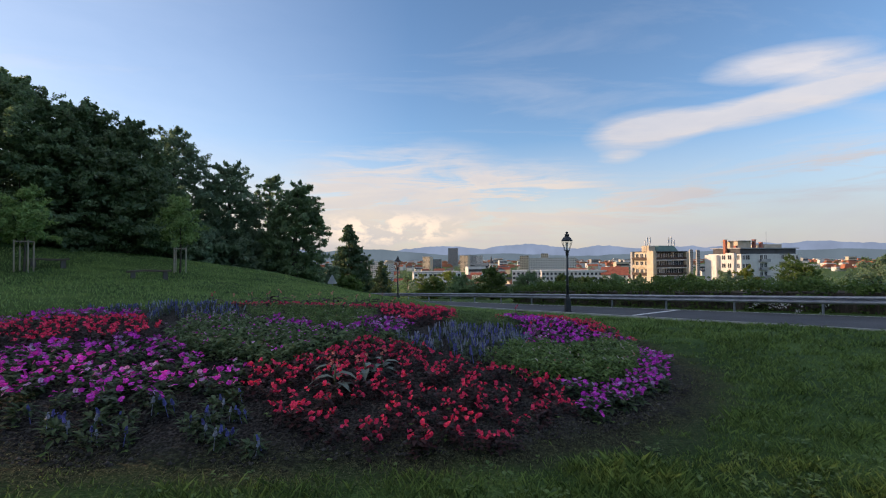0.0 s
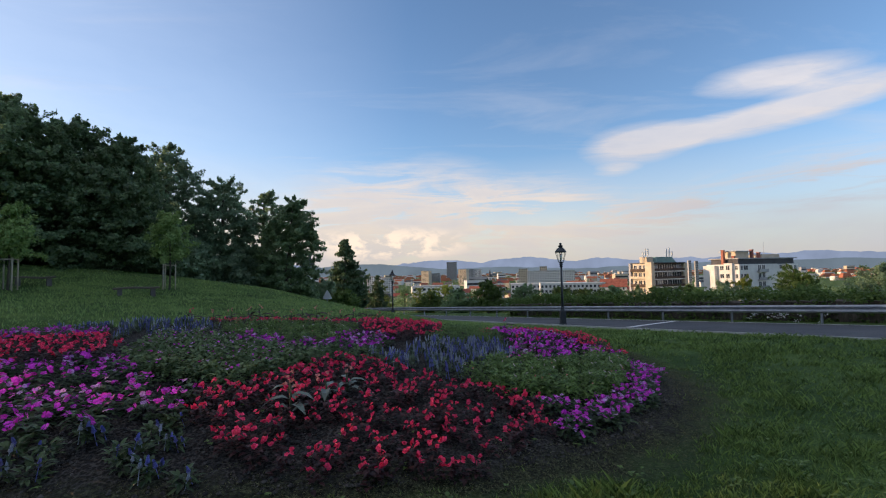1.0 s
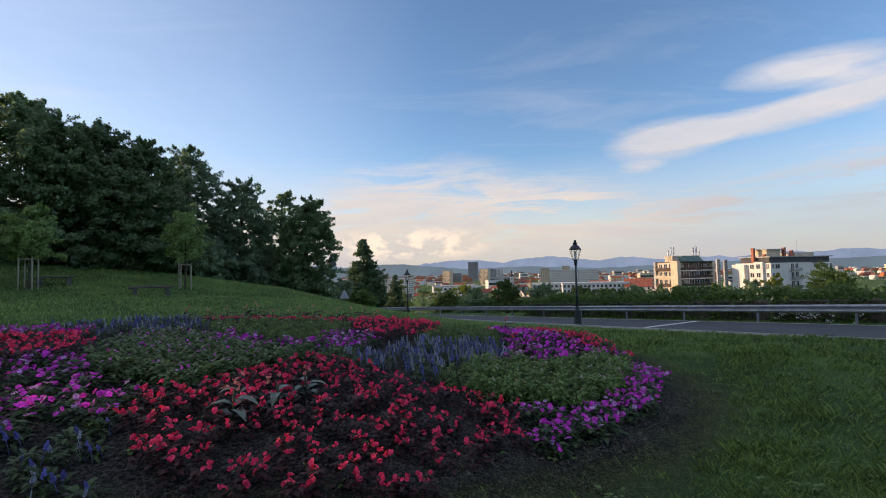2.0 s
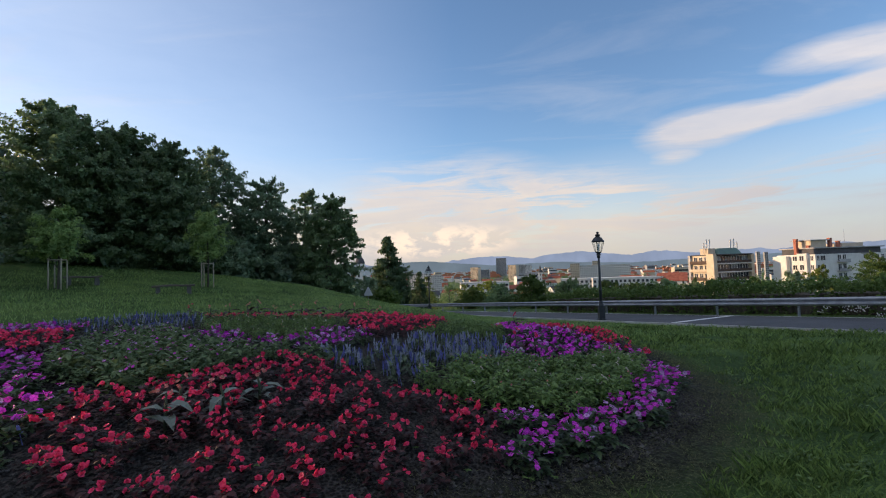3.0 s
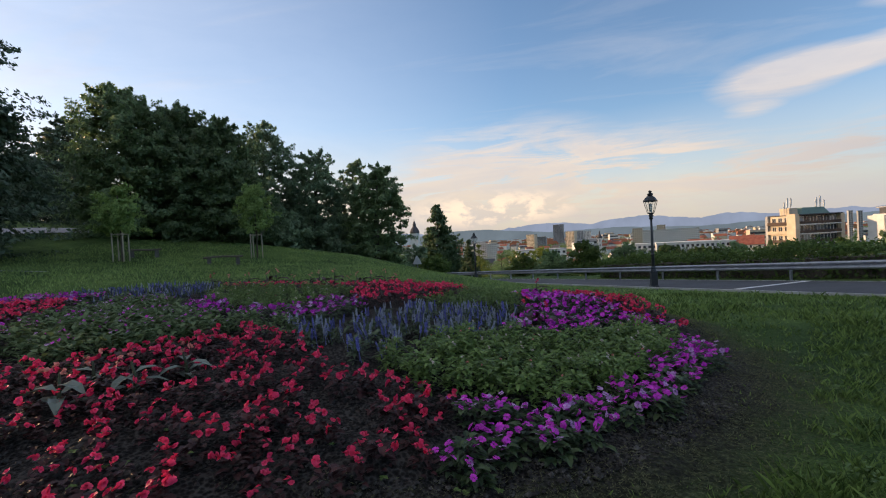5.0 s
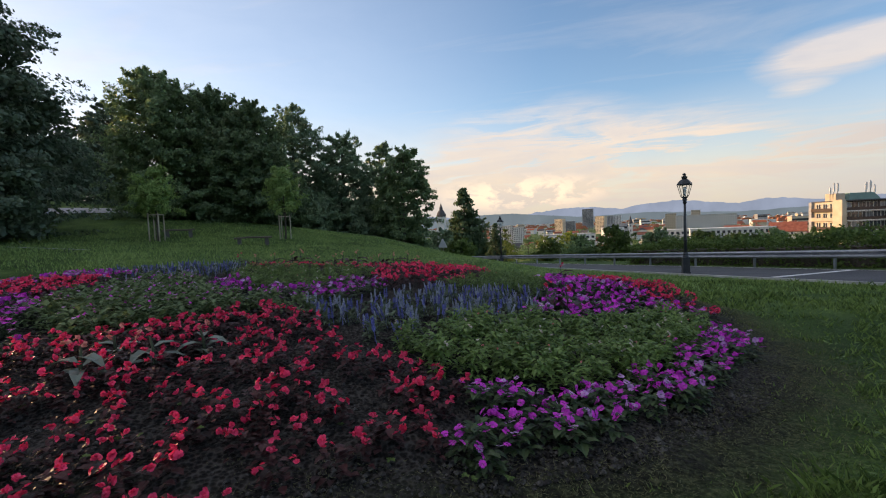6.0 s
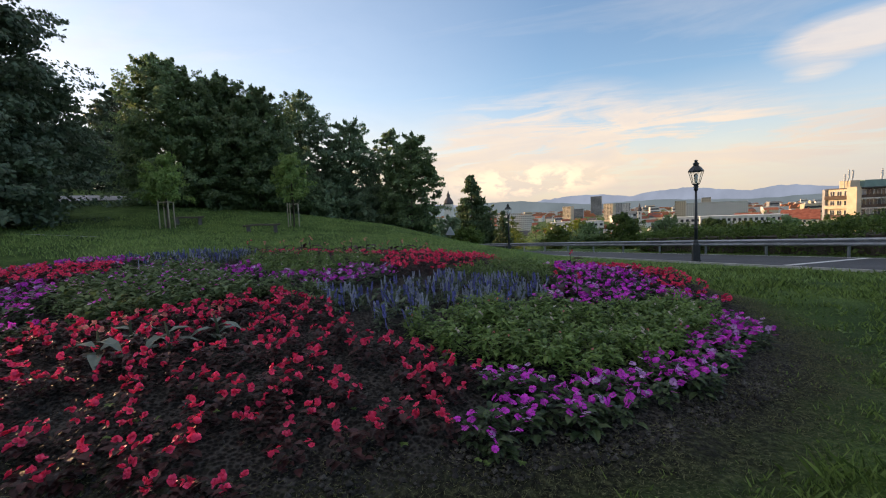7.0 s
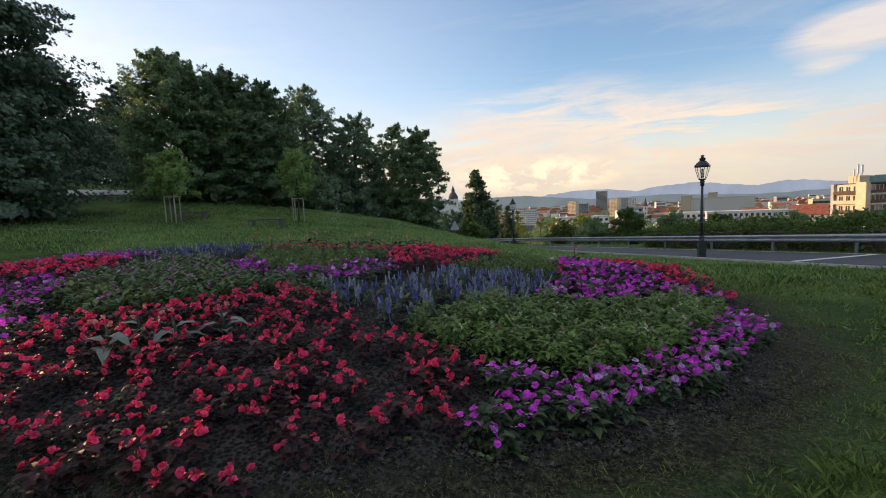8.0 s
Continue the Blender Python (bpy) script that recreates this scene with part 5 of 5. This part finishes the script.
GREEN_RIGHT = [(0.81, 5.5), (0.9, 5.76), (1.19, 6.47), (1.86, 7.15), (2.28, 7.28), (2.56, 7.2), (3.14, 8.0), (3.57, 8.48), (3.84, 7.89), (3.39, 6.75), (2.87, 6.0), (2.56, 5.6), (2.3, 5.45), (2.11, 5.3), (1.85, 5.35), (1.59, 5.25), (1.11, 5.45)]
BLUE = [(-0.58, 6.66), (-0.21, 6.43), (0.04, 6.74), (0.16, 7.51), (0.56, 8.27), (1.93, 8.94), (1.92, 8.05), (1.7, 6.98), (1.18, 6.51), (0.88, 5.8), (0.69, 5.65), (0.33, 5.86), (-0.05, 6.04)]
PURPLE_RIGHT = [(1.9, 10.08), (2.1, 11.2), (2.9, 10.3), (3.35, 9.15), (3.61, 8.68), (3.96, 8.19), (3.81, 8.18), (3.18, 8.15), (2.59, 7.48), (2.29, 7.55), (1.85, 7.41), (1.99, 8.39)]
RED_RIGHT = [(1.6, 12.3), (2.6, 12.0), (3.5, 11.1), (3.95, 9.8), (4.2, 8.9), (4.15, 8.4), (3.95, 8.17), (3.53, 8.65), (3.3, 9.3), (2.85, 10.3), (2.1, 11.3)]
OLIVE = [(0.37, 8.5), (0.85, 9.94), (0.95, 12.2), (1.6, 12.2), (1.95, 9.84), (1.93, 9.0)]
PURPLE_MIDDLE = [(-2.91, 7.68), (-2.69, 8.08), (-1.7, 7.56), (-1.04, 7.34), (-1.07, 8.5), (-0.38, 8.7), (0.01, 8.15), (-0.08, 7.0), (-0.34, 6.67), (-0.67, 6.74), (-1.55, 6.79)]
RED_MIDDLE = [(-0.31, 8.3), (-0.95, 9.5), (-0.9, 12.2), (0.8, 12.4), (0.75, 10.3), (0.92, 9.48), (0.3, 8.61), (-0.02, 8.22)]
GREEN_FAR = [(-3.06, 8.41), (-3.61, 9.22), (-3.9, 10.3), (-2.4, 10.3), (-0.95, 9.9), (-1.0, 8.6), (-1.01, 7.5), (-1.63, 7.55)]
RED_FAR = [(-4.6, 10.9), (-3.9, 10.3), (-2.4, 10.3), (-0.95, 9.9), (-1.0, 12.2), (-3.0, 12.5), (-5.0, 12.0)]
VIOLET_FAR = [(-4.9, 8.05), (-4.05, 7.55), (-3.85, 7.65), (-3.4, 8.2), (-3.2, 8.5), (-3.6, 9.3), (-4.4, 10.6), (-5.6, 11.6), (-7.4, 10.6), (-7.2, 9.4), (-5.2, 8.9)]
GREEN_LEFT = [(-2.68, 5.39), (-3.41, 6.2), (-3.84, 7.55), (-3.4, 8.16), (-2.9, 7.68), (-2.13, 6.88), (-1.33, 6.62), (-0.51, 6.55), (-0.3, 6.2), (-0.68, 6.3), (-1.1, 5.65), (-1.43, 5.2), (-1.64, 4.98), (-2.17, 5.14)]
PURPLE_LEFT = [(-5.6, 5.4), (-4.2, 5.6), (-3.9, 6.0), (-3.3, 5.8), (-2.55, 5.2), (-1.9, 4.8), (-1.6, 4.1), (-2.1, 3.9), (-2.7, 3.8), (-3.6, 3.95), (-5.4, 4.6)]
RED_LEFT = [(-7.8, 7.0), (-6.7, 7.5), (-5.9, 7.9), (-4.9, 8.0), (-4.0, 7.1), (-3.55, 6.1), (-4.0, 5.75), (-5.0, 5.57), (-6.8, 5.7)]
PURPLE_STRIP = [(-8.3, 8.0), (-6.7, 7.6), (-5.9, 8.0), (-4.9, 8.05), (-5.2, 8.9), (-7.2, 9.4)]
BLUE_FRONT = [(-5.2, 4.5), (-3.6, 3.85), (-2.7, 3.7), (-2.2, 3.9), (-2.05, 4.1), (-1.55, 4.1), (-1.2, 3.4), (-1.76, 3.3), (-2.9, 3.32), (-4.6, 3.95)]
# where nothing has come up: x, y, radius
BARE = ((0.15, 4.51, 0.18), (0.92, 4.77, 0.17), (0.50, 3.95, 0.17), (0.05, 4.1, 0.14), (-0.55, 3.9, 0.15), (1.0, 3.9, 0.12))

plant(begonia, RED, 0.19, 1, 0.92, 0.92, bare=BARE)
plant(impatiens, RIM, 0.2, 2, 0.95)
plant(spider, GREEN_RIGHT, 0.22, 3, 1.0)
plant(salvia, BLUE, 0.215, 4, 0.85, 0.6)
plant(silver, BLUE, 0.30, 5, 0.85, 0.6)
plant(impatiens, PURPLE_RIGHT, 0.25, 6, 1.1, joined="busy_lizzie_patch")
plant(begonia, RED_RIGHT, 0.22, 7, 1.1, joined="begonia_patch")
plant(olive, OLIVE, 0.22, 8, 0.85, joined="lavender_patch")
plant(impatiens, PURPLE_MIDDLE, 0.27, 9, 1.0, 0.8, joined="busy_lizzie_patch")
plant(begonia, RED_MIDDLE, 0.25, 10, 1.1, joined="begonia_patch")
plant(spider, GREEN_FAR, 0.25, 11, 0.75, joined="cleome_patch")
plant(begonia, RED_FAR, 0.30, 12, 0.85, joined="begonia_patch")
plant(salvia, VIOLET_FAR, 0.27, 13, 0.8, 0.6, joined="salvia_patch")
plant(verbena, GREEN_LEFT, 0.2, 14, 1.0, joined="verbena_patch")
plant(impatiens, PURPLE_LEFT, 0.25, 15, 0.95, 0.8)
plant(begonia, RED_LEFT, 0.29, 16, 1.05, joined="begonia_patch")
plant(impatiens, PURPLE_STRIP, 0.3, 18, 1.0, 0.8, joined="busy_lizzie_patch")
plant(young, BLUE_FRONT, 0.22, 17, 0.85, 0.75)


def build_canna(at, seed, leaf, petal, label, tall=0.5):
    rng = np.random.default_rng(seed)
    canna = thing("canna_plant", label, "plant", at, "cannas in the bed")
    part("stalk", Shape().tube([(0, 0, -0.05), (0.01, 0, tall * 0.6), (0.0, 0.02, tall)], [0.014, 0.011, 0.006], 7), stem_green, canna, smooth=True)
    for k in range(6):
        a = 2.4 * k + rng.random()
        shape = Shape()
        leaf_blade(shape, (0, 0, tall * (0.12 + 0.11 * k)), (math.cos(a), math.sin(a), 0.55 - 0.05 * k), tall * 0.80, tall * 0.17, 0.35 + 0.3 * rng.random())
        part("leaf", shape, leaf, canna)
    for k in range(3):
        part("blossom", begonia_flower(rng, 0.014), petal, canna, at=pose(rng.normal() * 0.03, rng.normal() * 0.03, tall + 0.03 * k, rng.normal() * 20, rng.normal() * 20, 0))


for k, (x, y, tall) in enumerate(((-0.86, 4.42, 0.27), (-0.60, 4.72, 0.25), (-0.44, 5.02, 0.24), (-0.95, 4.75, 0.22))):
    build_canna(stand(x, y, 70 * k), 600 + k, canna_leaf, pink_petal, "young canna with broad grey-green leaves and salmon flower", tall)
for k in range(13):
    f = k / 12
    build_canna(stand(-4.6 + 3.9 * f, 11.2 + 0.5 * math.sin(3 * f) + 0.12 * (k % 3), 50 * k), 620 + k, bronze_leaf, pink_petal, "dark bronze-leaved canna with salmon flower", 0.30 + 0.04 * (k % 4))
for k, (x, y) in enumerate(((2.25, 10.6), (2.05, 8.2), (2.3, 7.9), (-5.2, 11.4))):
    build_canna(stand(x, y, 50 * k), 640 + k, bronze_leaf, red_petal, "dark bronze-leaved canna in the bed", 0.36)


# ---------------------------------------------------------------- soil crumbs, grass
def scatter_grass():
    rng = np.random.default_rng(77)
    grass = leaf_material("grass_blades", (0.030, 0.062, 0.013), (0.230, 0.325, 0.085), 0.5, 0.0, 0.5, 1.6)
    dry = leaf_material("mown_cuttings", (0.050, 0.056, 0.024), (0.19, 0.19, 0.095), 0.2, 0.0, 0.8, 2.0)
    # lighter copy of the grass colour, brightness put in to lift the dim hill
    bright_hill = leaf_material("lightened_hill_blades", (0.125, 0.215, 0.060), (0.330, 0.450, 0.150), 0.5, 0.0, 0.5, 0.5)
    lawn, hill, cuttings = Shape(), Shape(), Shape()

    def blade(shape, x, y, z, tall, wide, lean):
        a = rng.random() * 6.28
        c, s = math.cos(a), math.sin(a)
        b = rng.random() * 6.28
        lx, ly = lean * math.cos(b), lean * math.sin(b)
        shape.add([(x - wide * c, y - wide * s, z), (x + wide * c, y + wide * s, z), (x + lx * 0.45 + wide * 0.6 * c, y + ly * 0.45 + wide * 0.6 * s, z + tall * 0.62), (x + lx, y + ly, z + tall)], [(0, 1, 2, 3)])

    for k in range(17000):
        # tufts, denser close to where the camera walks
        d, a = 15.5 * rng.random() ** 1.25, (rng.random() * 3.4 - 0.45) if rng.random() < 0.82 else rng.random() * 6.28
        x, y = 1.2 + d * math.cos(a), 1.0 + d * math.sin(a)
        r = bed_r(x, y)
        edge = (x - 12.31) * RAIL_N.x + (y - 21.97) * RAIL_N.y
        if r < 0.97 or edge > -5.6:
            continue
        lush = noise.noise(Vector((x * 0.9, y * 0.9, 3.0))) + 0.6 * noise.noise(Vector((x * 3.1, y * 3.1, 7.0)))
        ring = smooth(0.99, 1.10, r + 0.05 * lush)
        if rng.random() > 0.25 + 0.75 * ring:
            continue
        tuft = (0.03 + 0.035 * rng.random() + 0.075 * max(0.0, lush + 0.1)) * (0.4 + 0.6 * ring) * (1 + 0.02 * d)
        for j in range(int(6 + 8 * ring)):
            px, py = x + rng.normal() * (0.03 + 0.005 * d), y + rng.normal() * (0.03 + 0.005 * d)
            tall = tuft * (0.55 + 0.75 * rng.random())
            blade(lawn, px, py, ground(px, py) - 0.01, tall, 0.0026 + 0.0010 * d, tall * (0.3 + 0.8 * rng.random()))
    for k in range(52000):      # the hill: coarser tufts, since they are only seen from afar
        x, y = -24 + 32 * rng.random(), 11.5 + 22 * rng.random()
        edge = (x - 12.31) * RAIL_N.x + (y - 21.97) * RAIL_N.y
        if bed_r(x, y) < 1.08 or edge > -5.6:
            continue
        tuft = noise.noise(Vector((x * 0.7, y * 0.7, 5.0)))
        tall = 0.05 + 0.07 * rng.random() + 0.05 * max(0.0, tuft)
        blade(hill, x, y, ground(x, y) - 0.01, tall, 0.014, tall * 0.6)
    for k in range(70000):
        a = -2.6 + 3.9 * rng.random()
        r = 1.02 + rng.normal() * 0.045
        if r < 0.93:
            continue
        x, y = BED_X + 6.9 * r * math.cos(a), BED_Y + (5.2 if math.sin(a) < 0 else 4.4) * r * math.sin(a)
        blade(cuttings, x, y, ground(x, y) + 0.004 + 0.012 * rng.random(), 0.014 * rng.random(), 0.0022, 0.012 + 0.022 * rng.random())
    tagged(part("grass", lawn, grass), "rough green lawn grass with uneven tufts", "grass", kind="stuff")
    tagged(part("hill_grass", hill, bright_hill), "long green grass on the hill, brightness put into its colour", "grass", kind="stuff")
    tagged(part("grass_cuttings", cuttings, dry), "dry mown cuttings on worn earth round the bed", "grass cuttings", kind="stuff")
    weeds = Shape()
    for k in range(1500):      # clover and plantain among the grass
        d, a = 1.0 + 8.0 * rng.random() ** 1.3, rng.random() * 3.6 - 0.6
        x, y = 1.4 + d * math.cos(a), 1.0 + d * math.sin(a)
        if bed_r(x, y) < 1.04 or noise.noise(Vector((x * 1.1, y * 1.1, 9.0))) < -0.05:
            continue
        for j in range(6):
            b, size = rng.random() * 6.28, 0.022 + 0.035 * rng.random()
            px, py = x + rng.normal() * 0.03, y + rng.normal() * 0.03
            leaf_blade(weeds, (px, py, ground(px, py) + 0.01 + 0.05 * rng.random()), (math.cos(b), math.sin(b), 0.5), size, size * 0.32, 0.3)
    for k in range(60):      # seedlings in the bare soil
        x, y = -3.5 + 5.6 * rng.random(), 3.25 + 1.5 * rng.random()
        for j in range(5):
            b, size = 1.26 * j + rng.random(), 0.018 + 0.018 * rng.random()
            leaf_blade(weeds, (x, y, ground(x, y) + 0.03), (math.cos(b), math.sin(b), 0.4), size, size * 0.34, 0.3)
    tagged(part("lawn_weeds", weeds, bright_leaf), "small broad-leaved weeds in the lawn and soil", "weeds", kind="stuff")
    # clods of soil
    soil = material("soil_clods", [(0.012, 0.011, 0.010), (0.034, 0.031, 0.028), (0.13, 0.12, 0.11)], 8.0, 0.95, bump=0.8, island=True, vary=0.5)
    clods = Shape()
    for k in range(26000):
        a, r = (rng.random() * 6.28 if k % 2 else -2.4 + 1.9 * rng.random()), 1.0 - 0.45 * rng.random() ** 1.8
        x, y = BED_X + 6.9 * r * math.cos(a), BED_Y + (5.2 if math.sin(a) < 0 else 4.4) * r * math.sin(a)
        if y > 9.5:
            continue
        size = 0.006 + 0.018 * rng.random() ** 2.5
        z = ground(x, y) + 0.012 * rng.normal()
        pts = [(x + size * dx * (0.7 + 0.6 * rng.random()), y + size * dy * (0.7 + 0.6 * rng.random()), z + size * dz) for dx, dy, dz in ((1, 0, 0), (0, 1, 0), (-1, 0, 0), (0, -1, 0), (0.2, 0.1, 0.8), (0, 0, -0.7))]
        clods.add(pts, [(0, 1, 4), (1, 2, 4), (2, 3, 4), (3, 0, 4), (1, 0, 5), (2, 1, 5), (3, 2, 5), (0, 3, 5)])
    tagged(part("soil_clods", clods, soil), "loose crumbs of dark garden soil", "soil", kind="stuff")


scatter_grass()


# ---------------------------------------------------------------- on the hill: saplings with stakes, benches, path
bench_wood = material("weathered_bench_wood", [(0.055, 0.045, 0.036), (0.095, 0.078, 0.062), (0.14, 0.12, 0.10)], 2.0, 0.85, stretch=(1, 8, 8), bump=0.5, vary=0.2)
bench_stone = material("bench_concrete", [(0.08, 0.075, 0.07), (0.13, 0.12, 0.11)], 3.0, 0.95, vary=0.1)


def sapling(x, y, height, width, seed, stakes, label):
    tree = build_tree("sapling", label, stand(x, y), seed, height, width, height * 0.36, young_leaf, 5200, 0.13, width * 0.2, 90, 0.05, group="staked saplings", top=0.62)
    support = thing("tree_stakes", "pale wooden stakes with crossbars round a sapling", "tree stakes", stand(x, y, 18), "stakes round saplings")
    corners = [(0.26, 0.26), (-0.26, 0.26), (-0.26, -0.26), (0.26, -0.26)][:stakes]
    for cx, cy in corners:
        part("stake", Shape().lathe([(0.034, -0.4), (0.034, 1.46), (0.026, 1.5)], 8, (cx, cy, 0)), stake_wood, support, smooth=True)
    for k in range(len(corners) if stakes > 2 else 1):
        (ax, ay), (bx, by) = corners[k], corners[(k + 1) % len(corners)]
        part("crossbar", Shape().tube([(ax, ay, 1.42), (bx, by, 1.42)], [0.028, 0.028], 6), stake_wood, support)
    return tree


sapling(-18.6, 21.75, 4.1, 1.15, 31, 4, "young staked tree with light green leaves")
sapling(-14.2, 26.9, 4.7, 1.25, 32, 3, "young staked tree with fresh green leaves")


def bench(x, y, turn, length):
    b = thing("park_bench", "low rustic park bench of split log on concrete feet", "bench", stand(x, y, turn), "park benches")
    seat = Shape()
    for k in range(9):
        f = k / 8
        wob = 0.02 * math.sin(7 * f + x)
        px = -length / 2 + length * f
        seat.v += [(px, -0.21, 0.36 + wob), (px, 0.21, 0.36 + wob), (px, 0.23, 0.43 + wob), (px, 0.0, 0.46 + wob), (px, -0.23, 0.43 + wob)]
    seat.f = [(5 * k + i, 5 * k + (i + 1) % 5, 5 * k + 5 + (i + 1) % 5, 5 * k + 5 + i) for k in range(8) for i in range(5)] + [(4, 3, 2, 1, 0), (40, 41, 42, 43, 44)]
    part("seat", seat, bench_wood, b)
    for px in (-length * 0.36, length * 0.36):
        part("foot", Shape().box(px - 0.11, -0.15, -0.3, px + 0.11, 0.15, 0.36, taper=0.85), bench_stone, b)


bench(-13.75, 23.2, 36, 1.9)
bench(-18.9, 23.5, 45, 1.6)


def hill_path():
    """The pale path that passes between the trees, and the worn track across the lawn."""
    gravel = material("pale_path", [(0.34, 0.34, 0.36), (0.46, 0.46, 0.48)], 1.0, 0.95, vary=0.0)
    for name, label, x0, y0, x1, y1, wide in (("path", "pale asphalt path between the trees", -31.6, 20.5, -29.2, 31.5, 2.6), ("kerb_track", "worn pale stone edge in the lawn", -19.8, 15.65, -16.4, 16.4, 0.12)):
        shape, n = Shape(), 24
        d = Vector((x1 - x0, y1 - y0)).normalized()
        for k in range(n + 1):
            x, y = x0 + (x1 - x0) * k / n, y0 + (y1 - y0) * k / n
            for o in (-0.5, 0.0, 0.5):
                px, py = x - d.y * o * wide, y + d.x * o * wide
                shape.v.append((px, py, ground(px, py) + (0.06 if wide > 1 else 0.02)))
        shape.f = [(3 * k + i, 3 * k + 1 + i, 3 * k + 4 + i, 3 * k + 3 + i) for k in range(n) for i in (0, 1)]
        tagged(part(name, shape, gravel), label, "path", kind="structure")


hill_path()


def clover_heads():
    rng = np.random.default_rng(8)
    white = leaf_material("clover_white", (0.40, 0.42, 0.34), (0.62, 0.62, 0.55), 0.2)
    for k in range(46):
        d, a = 2.2 + 7.5 * rng.random(), rng.random() * 1.7 - 0.2
        x, y = 2.2 + d * math.cos(a), 1.6 + d * math.sin(a)
        if bed_r(x, y) < 1.2 or (x - 12.31) * RAIL_N.x + (y - 21.97) * RAIL_N.y > -6:
            continue
        c = thing("clover_flower", "white clover head in the grass", "flower", stand(x, y), "clover in the lawn")
        part("stalk", Shape().tube([(0, 0, 0), (0.01, 0, 0.11)], [0.002, 0.002], 4), stem_green, c)
        head = Shape()
        for j in range(14):
            b, e = rng.random() * 6.28, rng.random() * 1.9 - 0.4
            w3 = (math.cos(b) * math.cos(e), math.sin(b) * math.cos(e), math.sin(e))
            leaf_blade(head, (0.01, 0, 0.115), w3, 0.013, 0.004, 0.1)
        part("flower_head", head, white, c)


clover_heads()
